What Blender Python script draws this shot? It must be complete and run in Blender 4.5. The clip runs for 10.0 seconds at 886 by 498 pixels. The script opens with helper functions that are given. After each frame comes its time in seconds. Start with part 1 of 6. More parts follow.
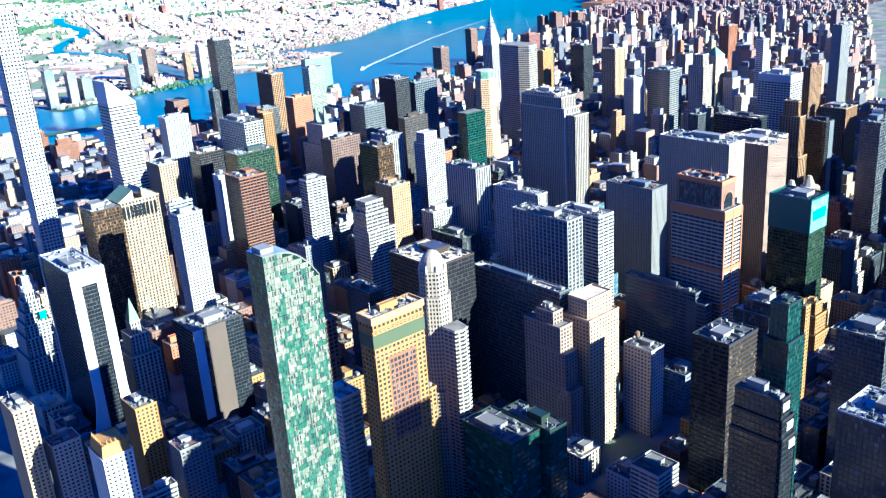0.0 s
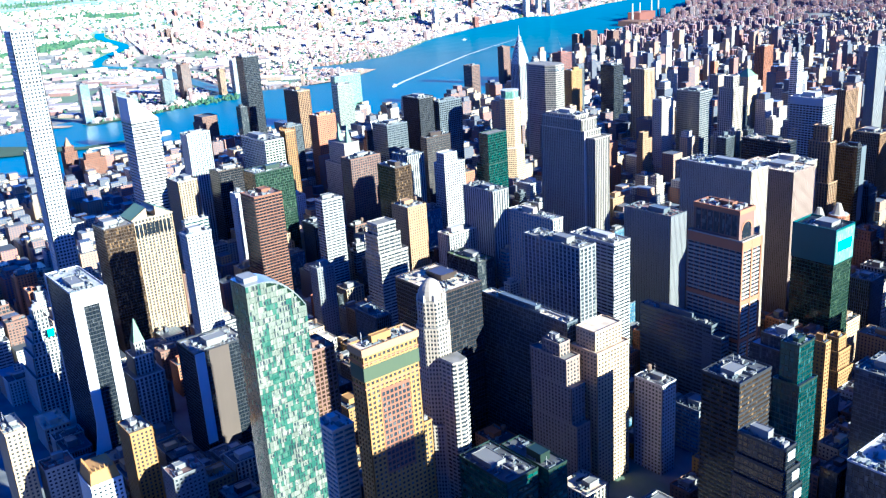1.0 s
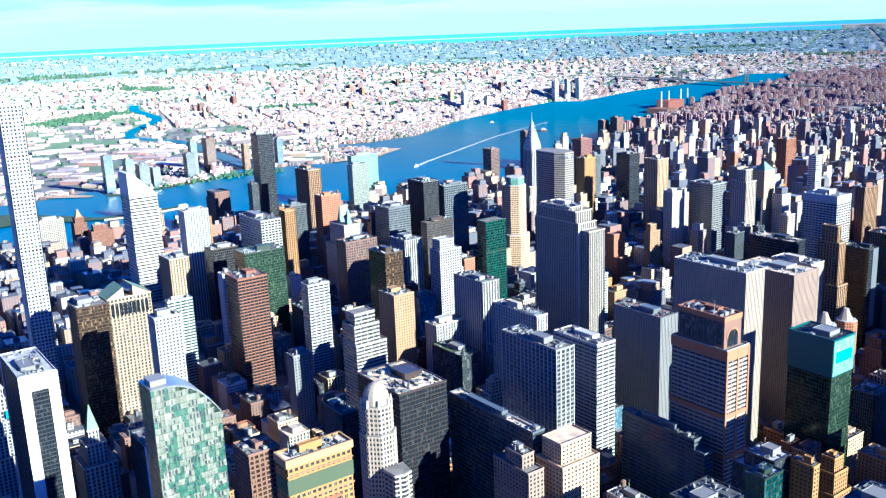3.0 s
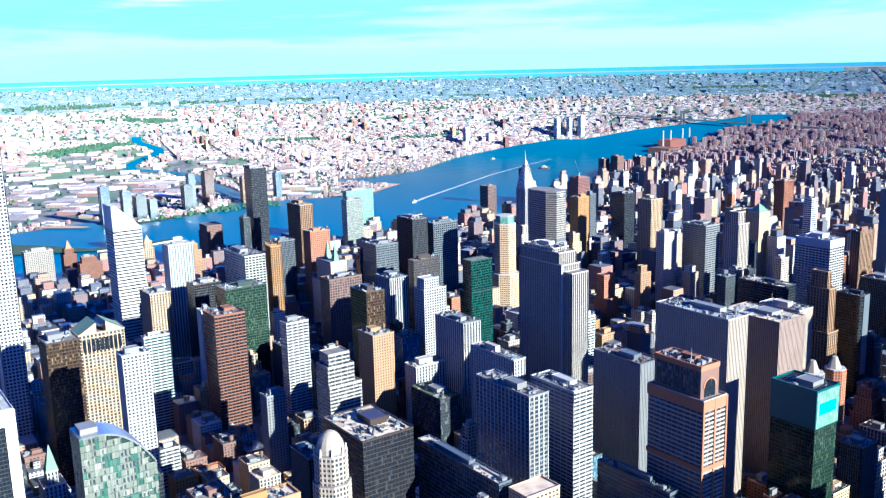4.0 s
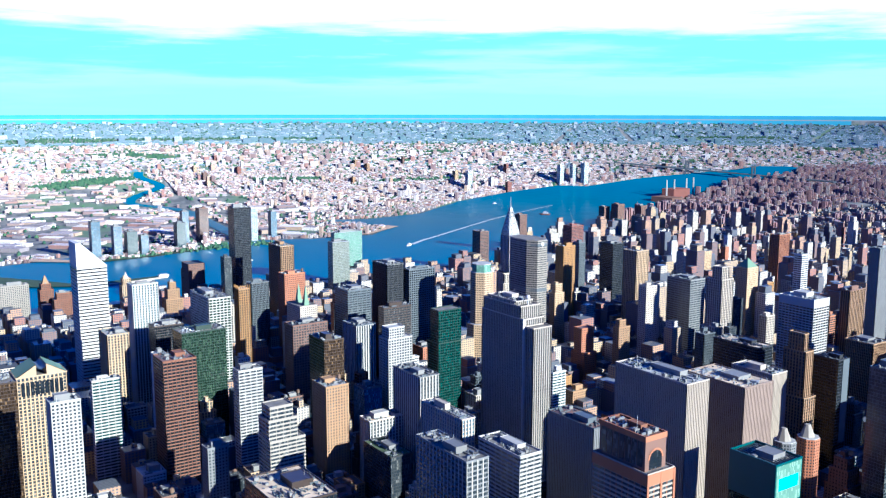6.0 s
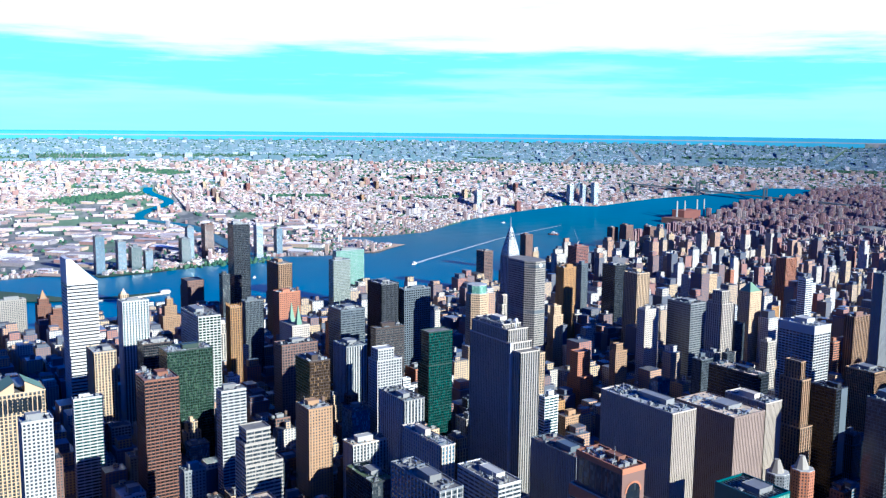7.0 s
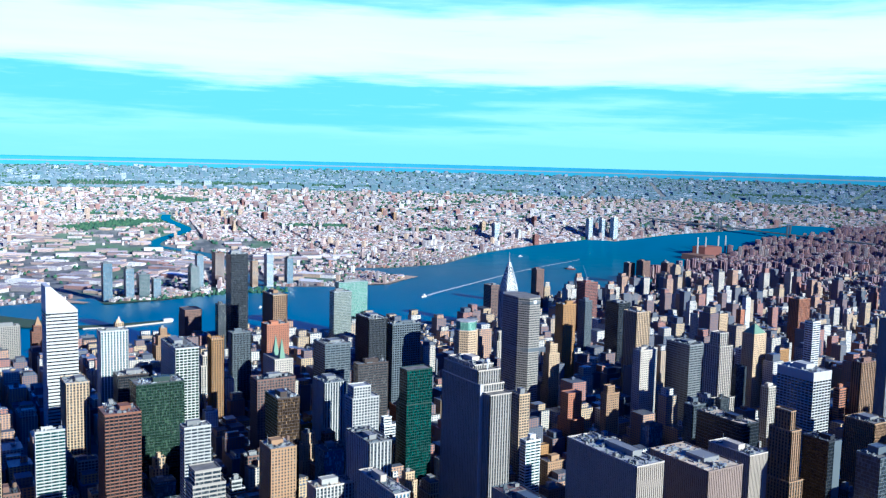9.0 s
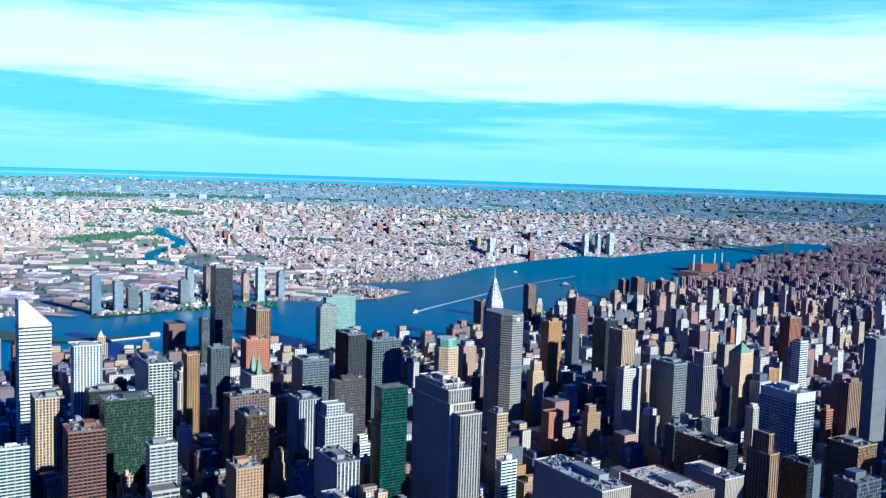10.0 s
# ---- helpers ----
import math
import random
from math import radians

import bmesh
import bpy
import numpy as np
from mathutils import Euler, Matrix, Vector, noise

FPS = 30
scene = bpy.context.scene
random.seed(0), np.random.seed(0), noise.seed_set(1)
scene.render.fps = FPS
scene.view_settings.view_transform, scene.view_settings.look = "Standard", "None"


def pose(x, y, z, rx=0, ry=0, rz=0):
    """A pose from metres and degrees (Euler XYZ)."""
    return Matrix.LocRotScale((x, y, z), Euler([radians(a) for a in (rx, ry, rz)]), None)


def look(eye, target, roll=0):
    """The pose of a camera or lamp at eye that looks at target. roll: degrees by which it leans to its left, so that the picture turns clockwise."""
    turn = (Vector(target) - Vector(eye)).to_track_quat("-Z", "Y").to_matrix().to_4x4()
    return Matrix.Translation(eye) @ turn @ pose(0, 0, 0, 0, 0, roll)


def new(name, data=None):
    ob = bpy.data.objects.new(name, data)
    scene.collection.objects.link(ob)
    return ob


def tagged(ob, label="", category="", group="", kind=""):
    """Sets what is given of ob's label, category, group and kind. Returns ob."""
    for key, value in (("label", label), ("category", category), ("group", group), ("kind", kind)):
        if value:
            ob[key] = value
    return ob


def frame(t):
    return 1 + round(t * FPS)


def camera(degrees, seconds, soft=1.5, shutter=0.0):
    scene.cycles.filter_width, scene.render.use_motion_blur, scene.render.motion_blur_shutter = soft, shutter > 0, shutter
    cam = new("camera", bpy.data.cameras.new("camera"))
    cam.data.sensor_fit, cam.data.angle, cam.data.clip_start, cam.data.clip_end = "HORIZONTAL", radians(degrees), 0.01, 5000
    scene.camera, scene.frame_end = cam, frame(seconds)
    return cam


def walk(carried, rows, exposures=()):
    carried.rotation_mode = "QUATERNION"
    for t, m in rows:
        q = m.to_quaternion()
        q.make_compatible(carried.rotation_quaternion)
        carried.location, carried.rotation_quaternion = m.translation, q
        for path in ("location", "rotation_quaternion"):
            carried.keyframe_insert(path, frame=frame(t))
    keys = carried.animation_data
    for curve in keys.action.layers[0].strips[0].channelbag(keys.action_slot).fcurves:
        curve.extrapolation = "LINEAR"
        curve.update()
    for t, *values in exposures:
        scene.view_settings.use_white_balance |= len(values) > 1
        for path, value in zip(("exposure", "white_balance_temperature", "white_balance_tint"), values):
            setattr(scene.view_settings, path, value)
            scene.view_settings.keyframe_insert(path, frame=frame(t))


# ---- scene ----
# ---------------------------------------------------------------- camera and its way
# A helicopter flies south along the avenues at about 40 m/s and 500 m up, slowly lifting its view to the horizon.
# Axes: x runs crosstown to the east, y runs uptown, the origin is at one avenue corner in the middle of the town.
cam = camera(51.7, 10.0, soft=1.3)
PATH = [  # seconds, x, y, z, yaw, pitch, roll
    (0.0, -955.3, 1407.9, 469.1, -129.96, -19.84, -3.96),
    (0.5, -955.7, 1389.5, 469.3, -128.45, -19.41, -4.02),
    (1.0, -956.0, 1371.0, 469.5, -127.55, -18.72, -3.77),
    (1.5, -956.3, 1352.5, 469.7, -126.91, -17.72, -3.42),
    (2.0, -956.7, 1333.9, 469.8, -126.31, -16.47, -3.11),
    (2.5, -957.0, 1315.2, 470.0, -125.83, -15.10, -2.70),
    (4.0, -958.0, 1258.7, 470.5, -125.21, -11.61, -1.42),
    (4.5, -958.4, 1239.7, 470.7, -125.00, -10.80, -1.05),
    (5.0, -958.7, 1220.6, 470.9, -124.85, -10.14, -0.61),
    (5.5, -959.0, 1201.5, 471.1, -124.66, -9.58, -0.26),
    (7.0, -960.1, 1143.8, 471.5, -123.45, -7.86, 0.62),
    (7.5, -960.3, 1124.3, 471.7, -122.66, -7.40, 0.80),
    (8.0, -960.7, 1104.9, 471.9, -122.05, -6.90, 0.95),
    (8.5, -961.0, 1085.3, 472.0, -121.69, -6.42, 1.16),
    (9.0, -961.4, 1065.7, 472.2, -121.47, -5.93, 1.42),
    (9.5, -961.7, 1046.1, 472.4, -121.36, -5.47, 1.66),
    (10.0, -962.0, 1026.3, 472.5, -121.29, -5.00, 1.82),
]


def aim(x, y, z, yaw, pitch, roll):
    a, p = radians(yaw), radians(pitch)
    ahead = Vector((-math.sin(a) * math.cos(p), math.cos(a) * math.cos(p), math.sin(p)))
    return look((x, y, z), Vector((x, y, z)) + ahead * 100, roll)


walk(cam, [(row[0], aim(*row[1:])) for row in PATH],
     exposures=[(0.0, 2.88, 3480, 9), (1.5, 2.85, 3490, 10), (2.7, 2.68, 3500, 11), (4.5, 2.37, 3490, 15), (6.0, 2.09, 3470, 15), (8.0, 1.85, 3430, 14),
                (10.0, 1.63, 3350, 12)])

# ---------------------------------------------------------------- sky and sun
SUN_FROM = Vector((-0.952, -0.308, 0.0)).normalized()
SUN_HEIGHT = radians(20)
world = bpy.data.worlds.new("world")
scene.world = world
world.use_nodes = True
wn, wl = world.node_tree.nodes, world.node_tree.links
wn.clear()
w_out = wn.new("ShaderNodeOutputWorld")
w_bg = wn.new("ShaderNodeBackground")
w_sky = wn.new("ShaderNodeTexSky")
w_sky.sky_type, w_sky.sun_disc = "NISHITA", False
w_sky.sun_elevation = SUN_HEIGHT
w_sky.sun_rotation = math.atan2(SUN_FROM.x, SUN_FROM.y)
w_sky.altitude, w_sky.air_density, w_sky.dust_density, w_sky.ozone_density = 500, 1.0, 0.3, 2.5
w_co = wn.new("ShaderNodeTexCoord")
w_map = wn.new("ShaderNodeMapping")
w_map.inputs["Scale"].default_value = (1.6, 1.6, 16.0)
w_map.inputs["Rotation"].default_value = (0.02, 0.03, 0.6)
w_noise = wn.new("ShaderNodeTexNoise")
w_noise.inputs["Scale"].default_value, w_noise.inputs["Detail"].default_value = 1.5, 7.0
w_noise.inputs["Roughness"].default_value = 0.55
wl.new(w_co.outputs["Generated"], w_map.inputs["Vector"])
wl.new(w_map.outputs["Vector"], w_noise.inputs["Vector"])
w_xyz = wn.new("ShaderNodeSeparateXYZ")
wl.new(w_co.outputs["Generated"], w_xyz.inputs[0])


def world_math(op, a, b):
    q = wn.new("ShaderNodeMath")
    q.operation = op
    for k, v in enumerate((a, b)):
        if isinstance(v, (int, float)):
            q.inputs[k].default_value = v
        else:
            wl.new(v, q.inputs[k])
    return q.outputs[0]


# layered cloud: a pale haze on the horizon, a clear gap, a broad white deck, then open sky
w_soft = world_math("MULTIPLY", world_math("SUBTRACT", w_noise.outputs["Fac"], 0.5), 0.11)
w_map2 = wn.new("ShaderNodeMapping")  # thin wind-drawn streaks
w_map2.inputs["Scale"].default_value = (2.2, 2.2, 30.0)
w_map2.inputs["Rotation"].default_value = (0.05, -0.04, 0.3)
w_noise2 = wn.new("ShaderNodeTexNoise")
w_noise2.inputs["Scale"].default_value, w_noise2.inputs["Detail"].default_value = 2.2, 9.0
w_noise2.inputs["Roughness"].default_value = 0.62
wl.new(w_co.outputs["Generated"], w_map2.inputs["Vector"])
wl.new(w_map2.outputs["Vector"], w_noise2.inputs["Vector"])
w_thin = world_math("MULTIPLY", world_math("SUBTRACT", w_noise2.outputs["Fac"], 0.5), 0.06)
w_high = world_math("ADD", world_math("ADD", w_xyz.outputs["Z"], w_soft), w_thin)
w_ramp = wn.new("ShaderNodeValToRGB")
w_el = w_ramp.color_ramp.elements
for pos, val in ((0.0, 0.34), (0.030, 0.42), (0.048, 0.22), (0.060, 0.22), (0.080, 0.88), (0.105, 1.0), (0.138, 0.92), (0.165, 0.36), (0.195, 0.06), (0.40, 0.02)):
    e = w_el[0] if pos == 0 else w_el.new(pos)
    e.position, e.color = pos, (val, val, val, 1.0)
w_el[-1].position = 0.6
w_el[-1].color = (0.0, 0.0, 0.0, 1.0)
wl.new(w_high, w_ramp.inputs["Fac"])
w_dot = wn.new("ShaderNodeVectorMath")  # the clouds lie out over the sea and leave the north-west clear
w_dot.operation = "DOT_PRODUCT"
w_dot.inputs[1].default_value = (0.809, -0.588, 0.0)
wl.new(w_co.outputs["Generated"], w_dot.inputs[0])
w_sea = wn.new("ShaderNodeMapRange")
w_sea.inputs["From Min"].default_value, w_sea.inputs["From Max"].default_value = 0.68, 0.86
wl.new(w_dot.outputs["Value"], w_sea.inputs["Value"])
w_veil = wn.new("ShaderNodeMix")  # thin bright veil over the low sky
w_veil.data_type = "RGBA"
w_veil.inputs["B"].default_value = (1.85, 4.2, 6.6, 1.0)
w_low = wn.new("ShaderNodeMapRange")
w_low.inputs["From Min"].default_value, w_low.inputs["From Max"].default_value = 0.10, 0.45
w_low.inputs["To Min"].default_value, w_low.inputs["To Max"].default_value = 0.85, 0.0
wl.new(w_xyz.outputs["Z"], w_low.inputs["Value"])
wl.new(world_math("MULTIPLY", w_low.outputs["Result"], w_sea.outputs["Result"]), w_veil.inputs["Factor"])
w_hue = wn.new("ShaderNodeMix")  # a clear blue sky
w_hue.data_type, w_hue.blend_type = "RGBA", "MULTIPLY"
w_hue.inputs["Factor"].default_value = 1.0
w_hue.inputs["B"].default_value = (0.15, 0.25, 0.53, 1.0)
wl.new(w_sky.outputs["Color"], w_hue.inputs["A"])
wl.new(w_hue.outputs["Result"], w_veil.inputs["A"])
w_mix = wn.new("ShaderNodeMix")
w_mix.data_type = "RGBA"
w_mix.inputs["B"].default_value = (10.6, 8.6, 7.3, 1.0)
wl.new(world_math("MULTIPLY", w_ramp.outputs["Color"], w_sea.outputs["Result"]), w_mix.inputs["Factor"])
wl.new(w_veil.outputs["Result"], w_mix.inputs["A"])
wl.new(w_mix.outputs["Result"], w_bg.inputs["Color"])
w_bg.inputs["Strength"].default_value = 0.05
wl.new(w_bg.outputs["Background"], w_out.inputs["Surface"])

sun_data = bpy.data.lights.new("sun", "SUN")
sun_data.energy, sun_data.angle, sun_data.color = 5.0, radians(0.53), (1.0, 0.655, 0.245)
sun = new("sun", sun_data)
way = SUN_FROM * math.cos(SUN_HEIGHT) + Vector((0, 0, math.sin(SUN_HEIGHT)))
sun.matrix_world = look(way * 2000, (0, 0, 0))


# ---------------------------------------------------------------- materials
def nodes_of(name):
    m = bpy.data.materials.new(name)
    m.use_nodes = True
    n, l = m.node_tree.nodes, m.node_tree.links
    return m, n, l, n["Principled BSDF"]


def math_node(n, l, op, a, b=None, c=None):
    q = n.new("ShaderNodeMath")
    q.operation = op
    for k, v in enumerate((a, b, c)):
        if v is None:
            continue
        if isinstance(v, (int, float)):
            q.inputs[k].default_value = v
        else:
            l.new(v, q.inputs[k])
    return q.outputs[0]


def mix_node(n, l, fac, a, b, blend="MIX"):
    q = n.new("ShaderNodeMix")
    q.data_type, q.blend_type = "RGBA", blend
    for sock, v in (("Factor", fac), ("A", a), ("B", b)):
        if isinstance(v, (int, float)):
            q.inputs[sock].default_value = v
        elif isinstance(v, tuple):
            q.inputs[sock].default_value = (*v, 1.0)
        else:
            l.new(v, q.inputs[sock])
    return q.outputs["Result"]


def noise_node(n, l, vec, scale, detail=4.0, stretch=None):
    if stretch:
        mp = n.new("ShaderNodeMapping")
        mp.inputs["Scale"].default_value = stretch
        l.new(vec, mp.inputs["Vector"])
        vec = mp.outputs["Vector"]
    q = n.new("ShaderNodeTexNoise")
    q.inputs["Scale"].default_value, q.inputs["Detail"].default_value = scale, detail
    l.new(vec, q.inputs["Vector"])
    return q.outputs["Fac"]


def ramp_node(n, l, fac, *stops):
    q = n.new("ShaderNodeValToRGB")
    e = q.color_ramp.elements
    while len(e) < len(stops):
        e.new(0.5)
    for k, (p, c) in enumerate(stops):
        e[k].position = p
        e[k].color = (*c, 1.0) if isinstance(c, tuple) else (c, c, c, 1.0)
    l.new(fac, q.inputs["Fac"])
    return q.outputs["Color"]


def shade(c, k):
    return tuple(min(1.0, v * k) for v in c)


def wall_material(name, colour, rough=0.8, metal=0.0, spread=0.25, worn=0.52):
    """Stone, brick, concrete or metal cladding: large stains, rain streaks, fine grain and a tone of its own for each thing."""
    m, n, l, p = nodes_of(name)
    colour = shade(colour, worn)
    co = n.new("ShaderNodeTexCoord").outputs["Object"]
    big = noise_node(n, l, co, 0.035, 5)
    streak = noise_node(n, l, co, 0.5, 4, (1, 1, 0.04))
    fine = noise_node(n, l, co, 1.7, 3)
    c = mix_node(n, l, big, shade(colour, 1 - spread), shade(colour, 1 + spread))
    c = mix_node(n, l, math_node(n, l, "MULTIPLY", streak, 0.35), c, shade(colour, 0.55))
    c = mix_node(n, l, math_node(n, l, "MULTIPLY", fine, 0.3), c, shade(colour, 1.15))
    info = n.new("ShaderNodeObjectInfo")
    tone = n.new("ShaderNodeHueSaturation")
    tone.inputs["Value"].default_value = 1.0
    l.new(math_node(n, l, "MULTIPLY_ADD", info.outputs["Random"], 0.24, 0.88), tone.inputs["Value"])
    l.new(c, tone.inputs["Color"])
    l.new(tone.outputs["Color"], p.inputs["Base Color"])
    p.inputs["Roughness"].default_value, p.inputs["Metallic"].default_value = rough, metal
    return m


def glass_material(name, dark, light, share=0.35, rough=0.12, ior=1.52, pane=(1.6, 3.8)):
    """Window glass of a tower: panes of slightly different tone, some with pale blinds behind."""
    m, n, l, p = nodes_of(name)
    co = n.new("ShaderNodeTexCoord").outputs["Object"]
    cell = n.new("ShaderNodeVectorMath")
    cell.operation = "DIVIDE"
    l.new(co, cell.inputs[0])
    cell.inputs[1].default_value = (pane[0], pane[0], pane[1])
    fl = n.new("ShaderNodeVectorMath")
    fl.operation = "FLOOR"
    l.new(cell.outputs[0], fl.inputs[0])
    wn_ = n.new("ShaderNodeTexWhiteNoise")
    l.new(fl.outputs[0], wn_.inputs["Vector"])
    pick = ramp_node(n, l, wn_.outputs["Value"], (0.0, 0.0), (1 - share, 0.12), (1.0, 1.0))
    cloud = noise_node(n, l, co, 0.03, 3)
    base = mix_node(n, l, cloud, shade(dark, 0.6), shade(dark, 1.4))
    c = mix_node(n, l, math_node(n, l, "MULTIPLY", pick, 0.75), base, light)
    l.new(c, p.inputs["Base Color"])
    l.new(math_node(n, l, "MULTIPLY_ADD", wn_.outputs["Value"], 0.10, rough), p.inputs["Roughness"])
    p.inputs["IOR"].default_value = ior
    bump = n.new("ShaderNodeBump")
    bump.inputs["Strength"].default_value, bump.inputs["Distance"].default_value = 0.04, 1.0
    l.new(wn_.outputs["Value"], bump.inputs["Height"])
    return m


def roof_material(name, colour, worn=0.42):
    m, n, l, p = nodes_of(name)
    colour = shade(colour, worn)
    co = n.new("ShaderNodeTexCoord").outputs["Object"]
    a = noise_node(n, l, co, 0.09, 6)
    b = noise_node(n, l, co, 1.2, 3)
    c = mix_node(n, l, ramp_node(n, l, a, (0.35, 0.0), (0.65, 1.0)), shade(colour, 0.62), shade(colour, 1.15))
    c = mix_node(n, l, math_node(n, l, "MULTIPLY", b, 0.4), c, shade(colour, 0.7))
    l.new(c, p.inputs["Base Color"])
    p.inputs["Roughness"].default_value = 0.9
    return m


def city_material(name, tones, floor_h=3.7, bay=4.4, win=(0.012, 0.018, 0.028), roof=(0.26, 0.25, 0.24), wide=0.6, tall=0.58, gain=0.52, worn=0.0):
    """Far buildings: each a wall colour of its own, storeys of windows, a roof of its own tone."""
    m, n, l, p = nodes_of(name)
    geo = n.new("ShaderNodeNewGeometry")
    co = n.new("ShaderNodeTexCoord").outputs["Object"]
    xyz = n.new("ShaderNodeSeparateXYZ")
    l.new(co, xyz.inputs[0])
    nor = n.new("ShaderNodeSeparateXYZ")
    l.new(geo.outputs["Normal"], nor.inputs[0])
    isle = geo.outputs["Random Per Island"]
    steps = [(k / len(tones), shade(t, gain)) for k, t in enumerate(tones)]
    wall = ramp_node(n, l, isle, *steps)
    wall.node.color_ramp.interpolation = "CONSTANT"
    facing = math_node(n, l, "GREATER_THAN", math_node(n, l, "ABSOLUTE", nor.outputs["X"]), 0.6)
    u = math_node(n, l, "ADD", math_node(n, l, "MULTIPLY", xyz.outputs["Y"], facing),
                  math_node(n, l, "MULTIPLY", xyz.outputs["X"], math_node(n, l, "SUBTRACT", 1.0, facing)))
    fu = math_node(n, l, "LESS_THAN", math_node(n, l, "FRACT", math_node(n, l, "DIVIDE", u, bay)), wide)
    fz = math_node(n, l, "LESS_THAN", math_node(n, l, "FRACT", math_node(n, l, "DIVIDE", xyz.outputs["Z"], floor_h)), tall)
    mask = math_node(n, l, "MULTIPLY", fu, fz)
    stain = noise_node(n, l, co, 0.04, 4)
    wall = mix_node(n, l, math_node(n, l, "MULTIPLY", stain, 0.45), wall, (0.16, 0.13, 0.12))
    side = mix_node(n, l, mask, wall, win)
    again = n.new("ShaderNodeTexWhiteNoise")
    again.noise_dimensions = "1D"
    l.new(math_node(n, l, "MULTIPLY", isle, 371.0), again.inputs["W"])
    top = ramp_node(n, l, again.outputs["Value"], (0.0, shade(roof, 0.22)), (0.45, shade(roof, 0.7)), (0.8, shade(roof, 1.3)), (1.0, shade(roof, 2.6)))
    top = mix_node(n, l, math_node(n, l, "MULTIPLY", noise_node(n, l, co, 0.2, 3), 0.5), top, shade(roof, 0.7))
    up = math_node(n, l, "GREATER_THAN", nor.outputs["Z"], 0.5)
    whole = mix_node(n, l, up, side, top)
    quarter = ramp_node(n, l, noise_node(n, l, co, 0.0016, 5), (0.42, 0.0), (0.62, worn))  # older, darker quarters
    whole = mix_node(n, l, quarter, whole, (0.15, 0.12, 0.11))
    l.new(whole, p.inputs["Base Color"])
    l.new(math_node(n, l, "MULTIPLY_ADD", mask, -0.5, 0.85), p.inputs["Roughness"])
    return m


WALL = {
    "white": wall_material("white_stone", (0.76, 0.72, 0.65), worn=0.44),
    "marble": wall_material("white_marble", (0.84, 0.81, 0.77), 0.6, worn=0.52),
    "lime": wall_material("limestone", (0.70, 0.60, 0.46)),
    "cream": wall_material("cream_brick", (0.70, 0.50, 0.25)),
    "tan": wall_material("tan_brick", (0.46, 0.28, 0.11), worn=0.5),
    "gold": wall_material("golden_brick", (0.62, 0.33, 0.05), worn=0.38),
    "orange": wall_material("orange_brick", (0.46, 0.18, 0.06), worn=0.55),
    "red": wall_material("red_brick", (0.28, 0.10, 0.06)),
    "brown": wall_material("brown_stone", (0.20, 0.11, 0.07), worn=0.6),
    "rust": wall_material("rust_brown_stone", (0.33, 0.135, 0.05), worn=0.4),
    "sandstone": wall_material("sandstone", (0.50, 0.42, 0.31)),
    "pink": wall_material("pink_granite", (0.36, 0.265, 0.195), worn=0.5),
    "grey": wall_material("grey_concrete", (0.27, 0.27, 0.27)),
    "concrete": wall_material("weathered_concrete", (0.44, 0.39, 0.31)),
    "slate": wall_material("slate_cladding", (0.13, 0.15, 0.17), 0.5),
    "bronze": wall_material("bronze_metal", (0.085, 0.06, 0.045), 0.4, 0.3),
    "black": wall_material("black_metal", (0.028, 0.030, 0.038), 0.5),
    "steel": wall_material("brushed_steel", (0.55, 0.57, 0.60), 0.35, 0.7),
    "green": wall_material("green_metal", (0.03, 0.055, 0.038), 0.45, 0.2),
    "copper": wall_material("green_copper", (0.22, 0.34, 0.20), 0.7),
    "teal": wall_material("teal_panel", (0.016, 0.115, 0.115), 0.4),
}
GLASS = {
    "dark": glass_material("dark_glass", (0.018, 0.024, 0.032), (0.15, 0.15, 0.14), 0.22),
    "black": glass_material("black_glass", (0.008, 0.011, 0.017), (0.045, 0.048, 0.05), 0.12),
    "bronze": glass_material("bronze_glass", (0.016, 0.011, 0.007), (0.20, 0.13, 0.05), 0.16),
    "green": glass_material("green_glass", (0.008, 0.017, 0.011), (0.055, 0.085, 0.045), 0.25),
    "blue": glass_material("blue_glass", (0.03, 0.075, 0.13), (0.25, 0.34, 0.42), 0.35),
    "jade": glass_material("jade_glass", (0.10, 0.18, 0.13), (0.24, 0.34, 0.26), 0.4),
    "teal": glass_material("teal_glass", (0.004, 0.022, 0.024), (0.04, 0.09, 0.09), 0.25),
}
ROOF = {
    "white": roof_material("white_roof", (0.72, 0.70, 0.66), 0.46),
    "gravel": roof_material("gravel_roof", (0.44, 0.40, 0.34), 0.34),
    "tar": roof_material("tar_roof", (0.13, 0.13, 0.14)),
    "sand": roof_material("sand_roof", (0.84, 0.66, 0.42), 0.6),
    "red": roof_material("red_roof", (0.34, 0.20, 0.17)),
    "green": roof_material("planted_roof", (0.16, 0.22, 0.07)),
}
PLANT = wall_material("plant_metal", (0.30, 0.29, 0.27), 0.6, 0.1)
WOOD = wall_material("tank_wood", (0.22, 0.14, 0.08))


